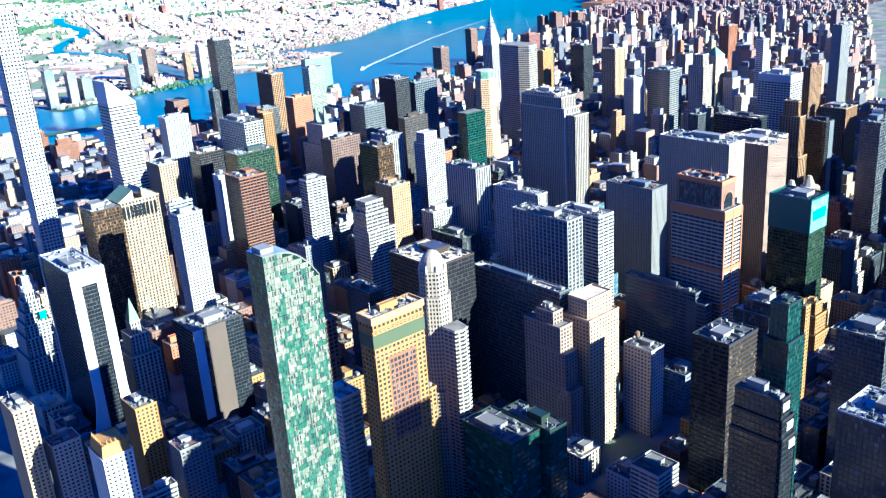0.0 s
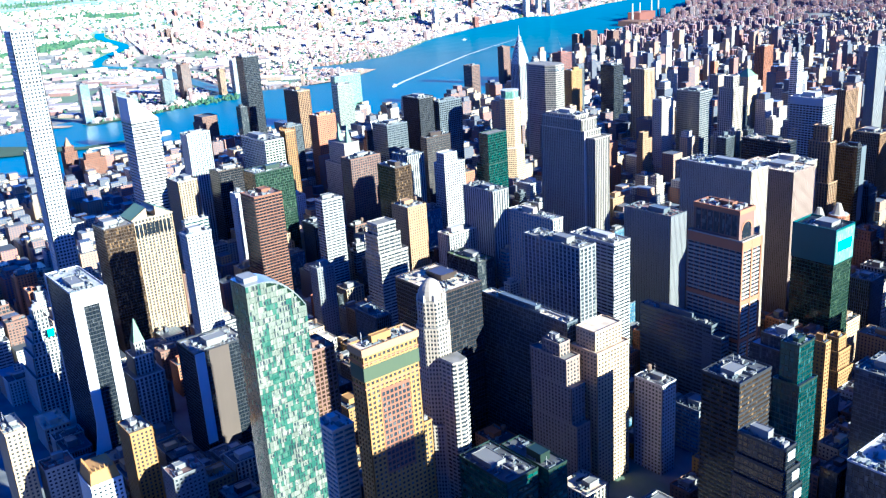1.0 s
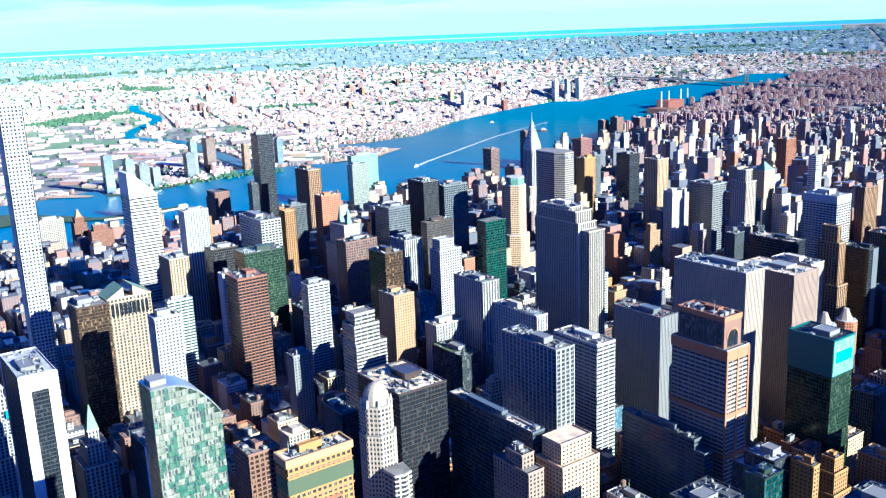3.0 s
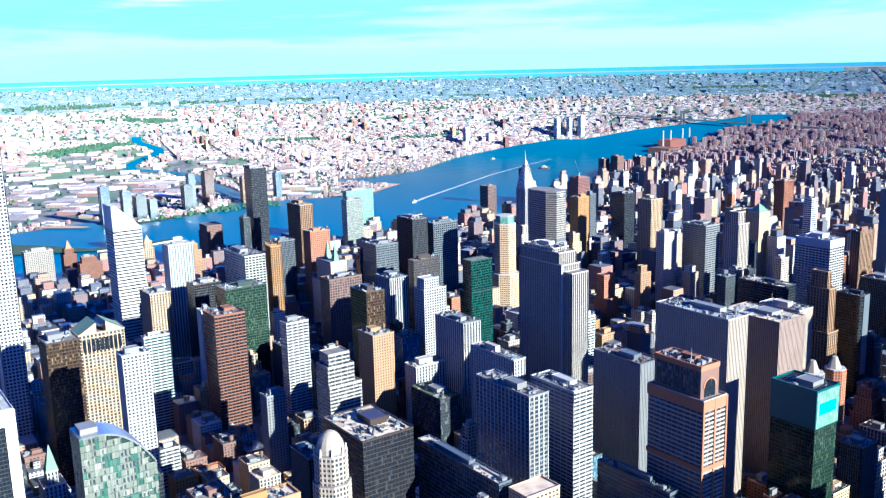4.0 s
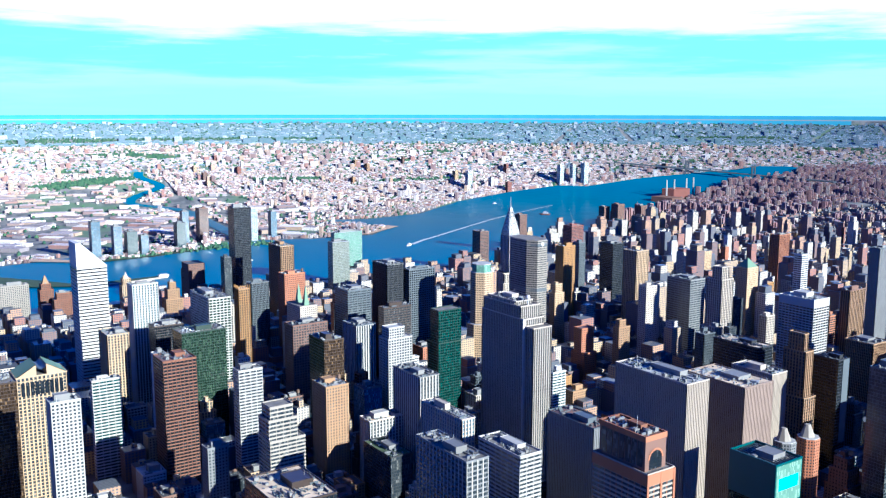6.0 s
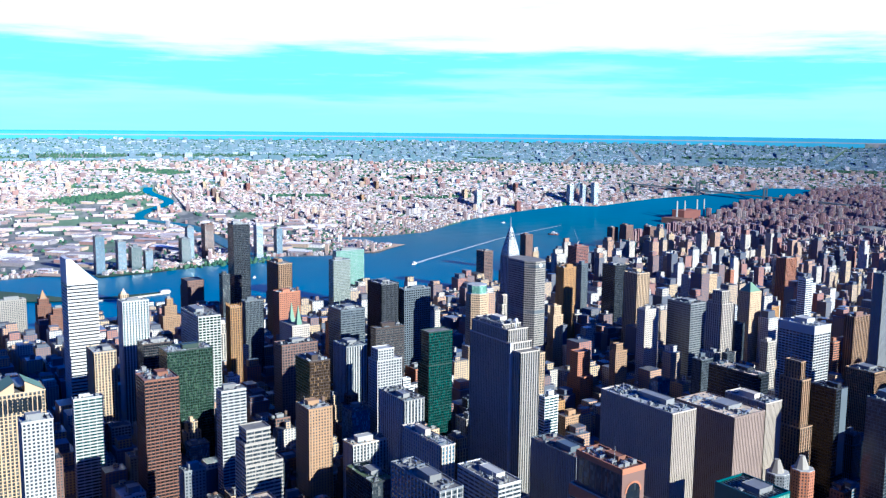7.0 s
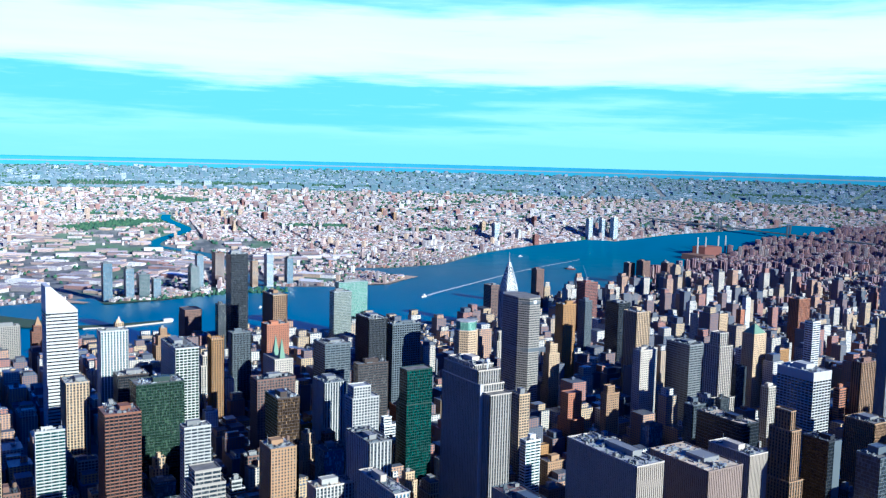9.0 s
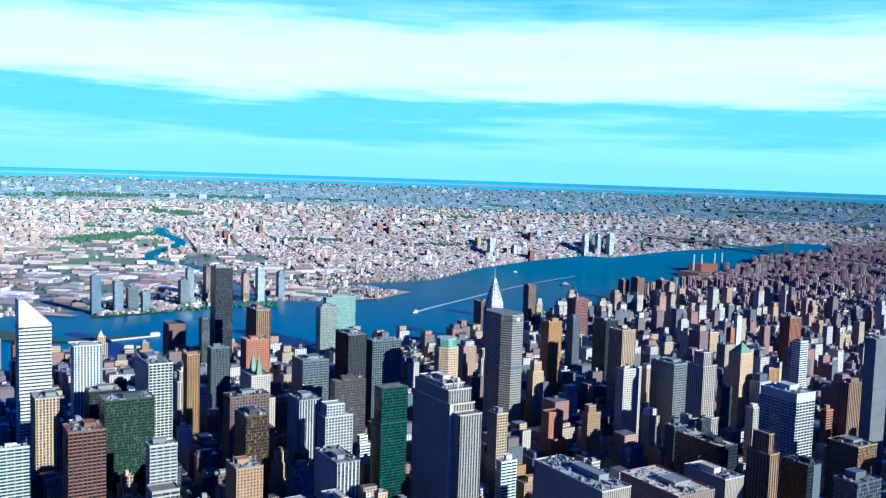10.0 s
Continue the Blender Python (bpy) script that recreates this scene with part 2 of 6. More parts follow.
# ---------------------------------------------------------------- mesh tools
class Shape:
    """Vertices and faces gathered for one mesh."""

    def __init__(self):
        self.v, self.f = [], []

    def quad(self, a, b, c, d):
        k = len(self.v)
        self.v += [a, b, c, d]
        self.f.append((k, k + 1, k + 2, k + 3))

    def box(self, x0, x1, y0, y1, z0, z1, bottom=False):
        k = len(self.v)
        self.v += [(x0, y0, z0), (x1, y0, z0), (x1, y1, z0), (x0, y1, z0), (x0, y0, z1), (x1, y0, z1), (x1, y1, z1), (x0, y1, z1)]
        self.f += [(k, k + 1, k + 5, k + 4), (k + 1, k + 2, k + 6, k + 5), (k + 2, k + 3, k + 7, k + 6), (k + 3, k, k + 4, k + 7), (k + 4, k + 5, k + 6, k + 7)]
        if bottom:
            self.f.append((k + 3, k + 2, k + 1, k))

    def ring(self, x0, x1, y0, y1, z0, z1, t):
        """A band round a box: outer faces, top and bottom, t deep."""
        o = [(x0, y0), (x1, y0), (x1, y1), (x0, y1)]
        i = [(x0 + t, y0 + t), (x1 - t, y0 + t), (x1 - t, y1 - t), (x0 + t, y1 - t)]
        for a in range(4):
            b = (a + 1) % 4
            self.quad((*o[a], z0), (*o[b], z0), (*o[b], z1), (*o[a], z1))
            self.quad((*o[a], z1), (*o[b], z1), (*i[b], z1), (*i[a], z1))
            self.quad((*i[a], z0), (*i[b], z0), (*o[b], z0), (*o[a], z0))

    def wall_ring(self, x0, x1, y0, y1, z0, z1, t):
        """A parapet: as ring, with inner faces as well."""
        self.ring(x0, x1, y0, y1, z0, z1, t)
        i = [(x0 + t, y0 + t), (x1 - t, y0 + t), (x1 - t, y1 - t), (x0 + t, y1 - t)]
        for a in range(4):
            b = (a + 1) % 4
            self.quad((*i[b], z0), (*i[a], z0), (*i[a], z1), (*i[b], z1))

    def prism(self, pts, z0, z1, cap=True, top=1.0, centre=None):
        """An upright prism on the outline pts (anticlockwise); top scales the upper outline about its centre."""
        n = len(pts)
        cx, cy = centre or (sum(p[0] for p in pts) / n, sum(p[1] for p in pts) / n)
        k = len(self.v)
        self.v += [(x, y, z0) for x, y in pts] + [(cx + (x - cx) * top, cy + (y - cy) * top, z1) for x, y in pts]
        for a in range(n):
            b = (a + 1) % n
            self.f.append((k + a, k + b, k + n + b, k + n + a))
        if cap:
            self.f.append(tuple(k + n + a for a in range(n)))

    def mesh(self, name):
        me = bpy.data.meshes.new(name)
        me.from_pydata(self.v, [], self.f)
        return me


def circle(cx, cy, r, n=12, turn=0.0):
    return [(cx + r * math.cos(turn + 2 * math.pi * k / n), cy + r * math.sin(turn + 2 * math.pi * k / n)) for k in range(n)]


def part(name, shape, material, parent, label="", stuff=False):
    ob = new(name, shape.mesh(name))
    ob.data.materials.append(material)
    ob.parent = parent
    if label:
        ob["label"] = label
    if stuff:
        ob["kind"] = "stuff"
    return ob


# ---------------------------------------------------------------- buildings
# bay, storey, pier width and depth, band height and depth
STYLE = {
    "grid": (4.3, 3.9, 1.25, 0.50, 1.25, 0.45),
    "punched": (4.0, 3.6, 1.75, 0.45, 1.6, 0.43),
    "piers": (4.4, 4.0, 1.6, 0.90, 1.0, 0.15),
    "fins": (2.6, 3.9, 0.8, 0.70, 0.9, 0.12),
    "bands": (9.0, 4.0, 0.6, 0.25, 1.75, 0.50),
    "curtain": (3.2, 3.9, 0.22, 0.18, 0.7, 0.12),
    "loft": (5.4, 4.2, 1.0, 0.50, 1.3, 0.40),
}
FOOTPRINTS = []


def front(shape_glass, shape_pier, shape_band, x0, x1, y0, y1, z0, z1, style):
    bay, storey, pw, pd, bh, bd = STYLE[style]
    deep = max(pd, bd)
    shape_glass.box(x0 + deep, x1 - deep, y0 + deep, y1 - deep, z0, z1 - 0.3)
    floors = max(1, round((z1 - z0) / storey))
    step = (z1 - z0) / floors
    for k in range(floors):
        zt = z1 - k * step
        off = deep - bd
        shape_band.ring(x0 + off, x1 - off, y0 + off, y1 - off, max(z0, zt - bh), zt - 0.004 * (k > 0), bd)
    off = deep - pd
    for lo, hi, axis in ((x0, x1, 0), (y0, y1, 1)):
        bays = max(1, round((hi - lo) / bay))
        for k in range(bays + 1):
            a = lo + off + (hi - lo - 2 * off - pw) * k / bays
            b = a + pw
            top = z1 + 0.02
            if axis == 0:
                for ya, yb, s in ((y0 + off, y0 + deep, 1), (y1 - off, y1 - deep, -1)):
                    shape_pier.quad(*[(a, ya, z0), (b, ya, z0), (b, ya, top), (a, ya, top)][::s])
                    shape_pier.quad(*[(a, yb, z0), (a, ya, z0), (a, ya, top), (a, yb, top)][::s])
                    shape_pier.quad(*[(b, ya, z0), (b, yb, z0), (b, yb, top), (b, ya, top)][::s])
            else:
                for xa, xb, s in ((x0 + off, x0 + deep, -1), (x1 - off, x1 - deep, 1)):
                    shape_pier.quad(*[(xa, a, z0), (xa, b, z0), (xa, b, top), (xa, a, top)][::s])
                    shape_pier.quad(*[(xb, a, z0), (xa, a, z0), (xa, a, top), (xb, a, top)][::s])
                    shape_pier.quad(*[(xa, b, z0), (xb, b, z0), (xb, b, top), (xa, b, top)][::s])


def water_tank(parent, x, y, z, rng):
    r = rng.uniform(2.0, 2.8)
    legs = Shape()
    legs.prism(circle(x, y, r * 0.75, 4, math.pi / 4), z, z + 3.0, True, 0.85)
    tank = part("water_tank", Shape(), WOOD, parent, "round wooden water tank")
    s = Shape()
    s.prism(circle(x, y, r, 12), z + 3.0, z + 7.2, False)
    s.prism(circle(x, y, r * 1.08, 12), z + 7.2, z + 8.6, True, 0.05)
    tank.data = s.mesh("water_tank")
    tank.data.materials.append(WOOD)
    part("tank_stand", legs, WALL["black"], tank)


def roofscape(parent, x0, x1, y0, y1, z, rng, wall, roof, busy=1.0, tank=False):
    """The flat roof inside its parapet, with plant rooms, cooling units, ducts and a tank."""
    s = Shape()
    s.box(x0 + 0.5, x1 - 0.5, y0 + 0.5, y1 - 0.5, z - 1.0, z - 0.05)
    part("roof", s, ROOF[roof], parent)
    s = Shape()
    s.wall_ring(x0 - 0.05, x1 + 0.05, y0 - 0.05, y1 + 0.05, z - 0.02, z + 1.2, 0.5)
    part("parapet", s, WALL[wall], parent)
    w, d = x1 - x0, y1 - y0
    if min(w, d) < 9:
        return
    if busy > 0:
        a, b = rng.uniform(0.25, 0.45), rng.uniform(0.3, 0.5)
        px, py = x0 + w * rng.uniform(0.15, 0.85 - a), y0 + d * rng.uniform(0.15, 0.85 - b)
        hh = rng.uniform(3.5, 7.0)
        s = Shape()
        s.box(px, px + w * a, py, py + d * b, z - 0.1, z + hh)
        s.wall_ring(px - 0.15, px + w * a + 0.15, py - 0.15, py + d * b + 0.15, z + hh - 0.5, z + hh + 0.4, 0.3)
        part("plant_room", s, WALL[wall] if rng.random() < 0.5 else PLANT, parent)
        taken = [(px - 1, px + w * a + 1, py - 1, py + d * b + 1)]
        for _ in range(int(rng.uniform(3, 8) * busy)):
            cw, cd, ch = rng.uniform(1.8, 5.5), rng.uniform(1.8, 5.5), rng.uniform(1.2, 3.2)
            ux, uy = rng.uniform(x0 + 1.5, max(x0 + 1.6, x1 - cw - 1.5)), rng.uniform(y0 + 1.5, max(y0 + 1.6, y1 - cd - 1.5))
            if any(ux < t[1] and ux + cw > t[0] and uy < t[3] and uy + cd > t[2] for t in taken):
                continue
            taken.append((ux - 0.5, ux + cw + 0.5, uy - 0.5, uy + cd + 0.5))
            s = Shape()
            s.box(ux, ux + cw, uy, uy + cd, z - 0.1, z + ch)
            s.prism(circle(ux + cw / 2, uy + cd / 2, min(cw, cd) * 0.36, 8), z + ch, z + ch + 0.5)
            part("cooling_unit", s, PLANT, parent)
        s = Shape()  # pipes, vents and kerbs lying about the roof
        for _ in range(int(6 + w * d / 38 * min(1.0, busy))):
            ux, uy = rng.uniform(x0 + 1, x1 - 2.5), rng.uniform(y0 + 1, y1 - 2.5)
            lx, ly = (rng.uniform(2, 9), 0.5) if rng.random() < 0.5 else (0.5, rng.uniform(2, 9))
            if rng.random() < 0.5:
                lx, ly = rng.uniform(0.6, 1.6), rng.uniform(0.6, 1.6)
            s.box(ux, min(ux + lx, x1 - 0.7), uy, min(uy + ly, y1 - 0.7), z - 0.1, z + rng.uniform(0.4, 2.4))
        part("roof_vents", s, WALL["steel"] if rng.random() < 0.4 else WALL["slate"], parent, stuff=True)
        if busy > 1.2:
            y = y0 + d * rng.uniform(0.2, 0.8)
            s = Shape()
            s.box(x0 + w * 0.1, px - 0.2 if px - x0 > w * 0.25 else x0 + w * 0.3, y, y + 1.1, z + 0.3, z + 1.2, bottom=True)
            part("duct", s, PLANT, parent)
            s = Shape()
            s.prism(circle(x0 + w * rng.uniform(0.1, 0.9), y0 + d * rng.uniform(0.1, 0.9), 0.25, 6), z - 0.1, z + rng.uniform(5, 12), True, 0.4)
            part("mast", s, WALL["white"], parent)
        if tank:
            for _ in range(6):
                tx, ty = rng.uniform(x0 + 3.5, max(x0 + 3.6, x1 - 3.5)), rng.uniform(y0 + 3.5, max(y0 + 3.6, y1 - 3.5))
                if not any(tx - 3 < t[1] and tx + 3 > t[0] and ty - 3 < t[3] and ty + 3 > t[2] for t in taken):
                    water_tank(parent, tx, ty, z - 0.05, rng)
                    break


def tower(name, label, cx, cy, w, d, h, style, wall, glass, roof="gravel", tiers=None, seed=1, busy=1.8, tank=False,
          pier_wall=None, crown=0.0, trim=None, group="", category="building"):
    """A building whose north-west corner is at cx, cy; w metres to the east, d metres to the south, h high.
    tiers: boxes (west, east, north, south insets, from z, to z); the last one carries the roof plant."""
    rng = random.Random(seed * 7919 + int(cx * 3 + cy))
    FOOTPRINTS.append((cx, cx + w, cy - d, cy, h))
    root = tagged(new(name), label, category, group)
    root.location = (cx, cy - d, 0)
    tiers = tiers or [(0, 0, 0, 0, 0, h)]
    g, p, b = Shape(), Shape(), Shape()
    for (iw, ie, i_n, i_s, z0, z1) in tiers:
        front(g, p, b, iw, w - ie, i_s, d - i_n, z0, z1 - crown * (z1 == h), style)
    part("glazing", g, GLASS[glass], root, stuff=True)
    part("pier_facing", p, WALL[pier_wall or wall], root, stuff=True)
    part("storey_banding", b, WALL[wall], root, stuff=True)
    for k, (iw, ie, i_n, i_s, z0, z1) in enumerate(tiers):
        last = z1 == h
        if crown and last:
            s = Shape()
            s.box(iw, w - ie, i_s, d - i_n, h - crown, h)
            part("crown_wall", s, WALL[trim or wall], root)
        roofscape(root, iw, w - ie, i_s, d - i_n, z1, rng, trim or wall, roof, busy if last else 0.0, tank and last)
    return root


# ---------------------------------------------------------------- ground, distance and water
# The far country is drawn in towards the town along the lines of sight, so that the horizon lies within reach.
HUB = Vector((-958.4, 1215.5, 471.2))
NEAR, REACH = 3800.0, 900.0


def drawn_in(x, y, z=0.0):
    """Places in the plan, as arrays, laid onto the rising far country."""
    x, y, z = np.broadcast_arrays(np.asarray(x, float), np.asarray(y, float), np.asarray(z, float))
    dx, dy = x - HUB.x, y - HUB.y
    far = np.maximum(np.hypot(dx, dy), 1.0)
    near = np.where(far <= NEAR, far, NEAR + REACH * (1 - 1 / (1 + np.maximum(far - NEAR, 0) / REACH)))
    k = near / far
    drop = np.where(far > NEAR, (far - NEAR) ** 2 / 1.39e7, 0.0)
    return np.stack([HUB.x + dx * k, HUB.y + dy * k, HUB.z + (z - drop - HUB.z) * k], -1)


def ground_material():
    m, n, l, p = nodes_of("ground")
    co = n.new("ShaderNodeTexCoord").outputs["Object"]
    a = noise_node(n, l, co, 0.02, 6)
    b = noise_node(n, l, co, 0.004, 4)
    c = mix_node(n, l, ramp_node(n, l, a, (0.4, 0.0), (0.6, 1.0)), (0.06, 0.065, 0.072), (0.15, 0.145, 0.14))
    c = mix_node(n, l, ramp_node(n, l, b, (0.52, 0.0), (0.62, 0.8)), c, (0.075, 0.125, 0.06))
    l.new(c, p.inputs["Base Color"])
    p.inputs["Roughness"].default_value = 0.95
    return m


rings = np.concatenate([np.arange(0, 3800, 190), np.arange(3800, 7000, 100), np.geomspace(7000, 85000, 60)])
spokes = 240
ang = np.arange(spokes) * 2 * math.pi / spokes
gx = HUB.x + rings[:, None] * np.cos(ang)
gy = HUB.y + rings[:, None] * np.sin(ang)
gv = drawn_in(gx, gy, 0.0).reshape(-1, 3)
BAY_AT, SHORE_AT, SEA_AT = 24000, 33000, 36500
lands = {"ground": [], "bay": [], "far_shore": [], "sea": []}
for i in range(len(rings) - 1):
    for j in range(spokes):
        bearing = (spokes - j) % spokes * 360 / spokes
        r = (rings[i] + rings[i + 1]) / 2
        key = "ground" if r < BAY_AT or (r < SHORE_AT and not 2 < bearing < 60) else "bay" if r < SHORE_AT else "far_shore" if r < SEA_AT else "sea"
        lands[key].append((i * spokes + j, i * spokes + (j + 1) % spokes, (i + 1) * spokes + (j + 1) % spokes, (i + 1) * spokes + j))


def far_water_material():
    """Sea and bays towards the horizon: broad lanes of calm and ruffled water, colours paled for haze."""
    m, n, l, p = nodes_of("far_water")
    co = n.new("ShaderNodeTexCoord").outputs["Object"]
    a = noise_node(n, l, co, 0.012, 3)
    l.new(mix_node(n, l, a, (0.05, 0.18, 0.26), (0.08, 0.24, 0.33)), p.inputs["Base Color"])
    p.inputs["Roughness"].default_value = 0.6
    return m


FAR_WATER = far_water_material()


def land_sheet(name, key, material, label, category):
    used = sorted({k for f in lands[key] for k in f})
    place = {k: n for n, k in enumerate(used)}
    me = bpy.data.meshes.new(name)
    me.from_pydata(gv[used].tolist(), [], [tuple(place[k] for k in f) for f in lands[key]])
    me.materials.append(material)
    tagged(new(name, me), label, category, kind="structure")


land_sheet("ground", "ground", ground_material(), "dark asphalt streets and patchy city land reaching the horizon", "ground")
land_sheet("water", "bay", FAR_WATER, "far blue bay below the horizon", "bay")
land_sheet("far_shore", "far_shore", wall_material("far_sand", (0.36, 0.37, 0.38)), "pale far shore of sand and houses by the sea", "shore")
land_sheet("water", "sea", FAR_WATER, "far blue sea along the horizon", "sea")

WEST_BANK = [(1402, 2431), (1309, 1739), (1206, 842), (1244, -37), (1206, -497), (1290, -922), (1543, -1309), (1739, -1443), (1848, -1804),
             (1842, -1983), (2093, -2150), (2242, -2609), (2440, -2983), (2640, -3500), (2690, -3950), (2860, -4350), (3070, -4640), (3230, -4980)]
EAST_BANK = [(2197, 2431), (2010, 1402), (1937, 791), (1959, 635), (1994, 524), (1845, 520), (1861, 342), (1921, 132), (2069, -10),
             (1993, -94), (1931, -252), (1904, -469), (2056, -653), (2244, -574), (2386, -493), (2315, -687), (2354, -966), (2671, -1395),
             (2905, -1892), (3077, -2410), (2942, -2517), (3186, -3219), (3300, -3900), (3365, -4342), (3500, -4850), (3400, -5000)]


def water_material():
    m, n, l, p = nodes_of("river_water")
    co = n.new("ShaderNodeTexCoord").outputs["Object"]
    a = noise_node(n, l, co, 0.006, 5)
    b = noise_node(n, l, co, 0.15, 4)
    l.new(mix_node(n, l, a, (0.008, 0.070, 0.140), (0.012, 0.100, 0.185)), p.inputs["Base Color"])
    p.inputs["Roughness"].default_value, p.inputs["IOR"].default_value = 0.35, 1.33
    p.inputs["Specular IOR Level"].default_value = 0.15
    bump = n.new("ShaderNodeBump")
    bump.inputs["Strength"].default_value, bump.inputs["Distance"].default_value = 0.25, 1.0
    l.new(b, bump.inputs["Height"])
    l.new(bump.outputs["Normal"], p.inputs["Normal"])
    return m


WATER = water_material()


def inside(px, py, poly):
    """Whether points lie in a polygon, as an array."""
    hit = np.zeros(np.shape(px), bool)
    n = len(poly)
    for k in range(n):
        (x0, y0), (x1, y1) = poly[k], poly[(k + 1) % n]
        cross = (y0 > py) != (y1 > py)
        with np.errstate(divide="ignore", invalid="ignore"):
            hit ^= cross & (px < (x1 - x0) * (py - y0) / ((y1 - y0) or 1e-9) + x0)
    return hit


def flat_sheet(name, poly, z, material, step=110.0):
    """A flat patch of the plan inside a polygon, cut finely enough to follow the far country."""
    from mathutils.geometry import delaunay_2d_cdt
    edge = []
    for k, a in enumerate(poly):
        b = poly[(k + 1) % len(poly)]
        n = max(1, int(math.dist(a, b) / step))
        edge += [Vector((a[0] + (b[0] - a[0]) * i / n, a[1] + (b[1] - a[1]) * i / n)) for i in range(n)]
    xs, ys = [p[0] for p in poly], [p[1] for p in poly]
    X, Y = np.meshgrid(np.arange(min(xs) + step / 2, max(xs), step), np.arange(min(ys) + step / 2, max(ys), step))
    keep = inside(X, Y, poly)
    inner = [Vector((float(a), float(b))) for a, b in zip(X[keep], Y[keep])]
    loop = [(k, (k + 1) % len(edge)) for k in range(len(edge))]
    vs, _, fs, *_ = delaunay_2d_cdt(edge + inner, loop, [list(range(len(edge)))], 1, 0.01)
    flat = np.array([tuple(v) for v in vs])
    me = bpy.data.meshes.new(name)
    me.from_pydata(drawn_in(flat[:, 0], flat[:, 1], z).tolist(), [], [tuple(f) for f in fs])
    me.materials.append(material)
    return new(name, me)


RIVER = WEST_BANK + EAST_BANK[::-1]
tagged(flat_sheet("water", RIVER, 2.0, WATER), "wide blue tidal river with small ripples", "river", kind="structure")

# ---------------------------------------------------------------- landmarks with a shape of their own
def poly_front(glass, bands, piers, pts, z0, z1, storey, bh, out=0.35, every=3.0, pw=0.5):
    """Glass prism on an outline with storey bands and piers standing proud of it."""
    glass.prism(pts, z0, z1)
    n = len(pts)
    cx, cy = sum(p[0] for p in pts) / n, sum(p[1] for p in pts) / n

    def off(p, o):
        v = Vector((p[0] - cx, p[1] - cy))
        return (p[0] + v.x / v.length * o, p[1] + v.y / v.length * o)
    outer = [off(p, out) for p in pts]
    floors = max(1, round((z1 - z0) / storey))
    for k in range(floors):
        zt = z1 - k * (z1 - z0) / floors
        zb = zt - bh
        for a in range(n):
            b = (a + 1) % n
            bands.quad((*outer[a], zb), (*outer[b], zb), (*outer[b], zt), (*outer[a], zt))
            bands.quad((*outer[a], zt), (*outer[b], zt), (*pts[b], zt), (*pts[a], zt))
            bands.quad((*pts[a], zb), (*pts[b], zb), (*outer[b], zb), (*outer[a], zb))
    wide = [off(p, out * 1.25) for p in pts]
    for a in range(n):
        b = (a + 1) % n
        A, B = Vector(wide[a]), Vector(wide[b])
        I, K = Vector(pts[a]), Vector(pts[b])
        m = max(1, round((B - A).length / every))
        t = (B - A).normalized() * pw / 2
        for k in range(m + (a == -1)):
            c = A.lerp(B, (k + 0.5) / m)
            i = I.lerp(K, (k + 0.5) / m)
            piers.quad((*(c - t), z0), (*(c + t), z0), (*(c + t), z1), (*(c - t), z1))
            piers.quad((*(i - t), z0), (*(c - t), z0), (*(c - t), z1), (*(i - t), z1))
            piers.quad((*(c + t), z0), (*(i + t), z0), (*(i + t), z1), (*(c + t), z1))


def poly_tower(name, label, pts, h, storey, bh, wall, glass, roof="gravel", pier_wall=None, every=3.0, pw=0.5, tiers=None, seed=1):
    """A building on any outline; tiers: (outline, from z, to z)."""
    root = tagged(new(name), label, "building")
    xs, ys = [p[0] for p in pts], [p[1] for p in pts]
    FOOTPRINTS.append((min(xs), max(xs), min(ys), max(ys), h))
    ox, oy = min(xs), min(ys)
    root.location = (ox, oy, 0)
    g, b, p = Shape(), Shape(), Shape()
    for outline, z0, z1 in tiers or [(pts, 0, h)]:
        local = [(x - ox, y - oy) for x, y in outline]
        poly_front(g, b, p, local, z0, z1, storey, bh, every=every, pw=pw)
        top = Shape()
        top.prism(local, z1 - 0.5, z1 + 0.6, True, 0.97)
        part("roof", top, ROOF[roof], root)
    part("glazing", g, GLASS[glass], root, stuff=True)
    part("storey_banding", b, WALL[wall], root, stuff=True)
    part("pier_facing", p, WALL[pier_wall or wall], root, stuff=True)
    return root


def add_box(parent, name, box, material, label=""):
    s = Shape()
    s.box(*box, bottom=True)
    return part(name, s, material, parent, label)


def slender_tower(cx, cy, w, h):
    """The pencil tower: six square windows a side on every storey, open slots every twelfth."""
    root = tagged(new("residential_tower"), "very slender white concrete residential tower with square windows", "skyscraper")
    FOOTPRINTS.append((cx, cx + w, cy - w, cy, h))
    root.location = (cx, cy - w, 0)
    g, p, b, d = Shape(), Shape(), Shape(), Shape()
    step, t = w / 6, 1.0
    g.box(t, w - t, t, w - t, 0, h - 1)
    floors = int(h / step)
    for k in range(floors + 1):
        z = h - k * step
        if z < 1:
            break
        b.ring(0.02, w - 0.02, 0.02, w - 0.02, max(0, z - 1.5), z, t)
        if k % 13 == 12:
            d.ring(t - 0.1, w - t + 0.1, t - 0.1, w - t + 0.1, z - 2 * step, z - step, 0.4)
    for k in range(7):
        a = (w - 1.5) * k / 6
        for lo in (0.0, w - t):
            p.box(a, a + 1.5, lo, lo + t, 0, h + 0.02)
            p.box(lo, lo + t, a, a + 1.5, 0, h + 0.04)
    part("glazing", g, GLASS["dark"], root, stuff=True)
    part("pier_facing", p, WALL["marble"], root, stuff=True)
    part("storey_banding", b, WALL["marble"], root, stuff=True)
    part("slot_lining", d, GLASS["black"], root, stuff=True)
    s = Shape()
    s.box(1, w - 1, 1, w - 1, h - 1, h - 0.2)
    part("roof", s, ROOF["white"], root)


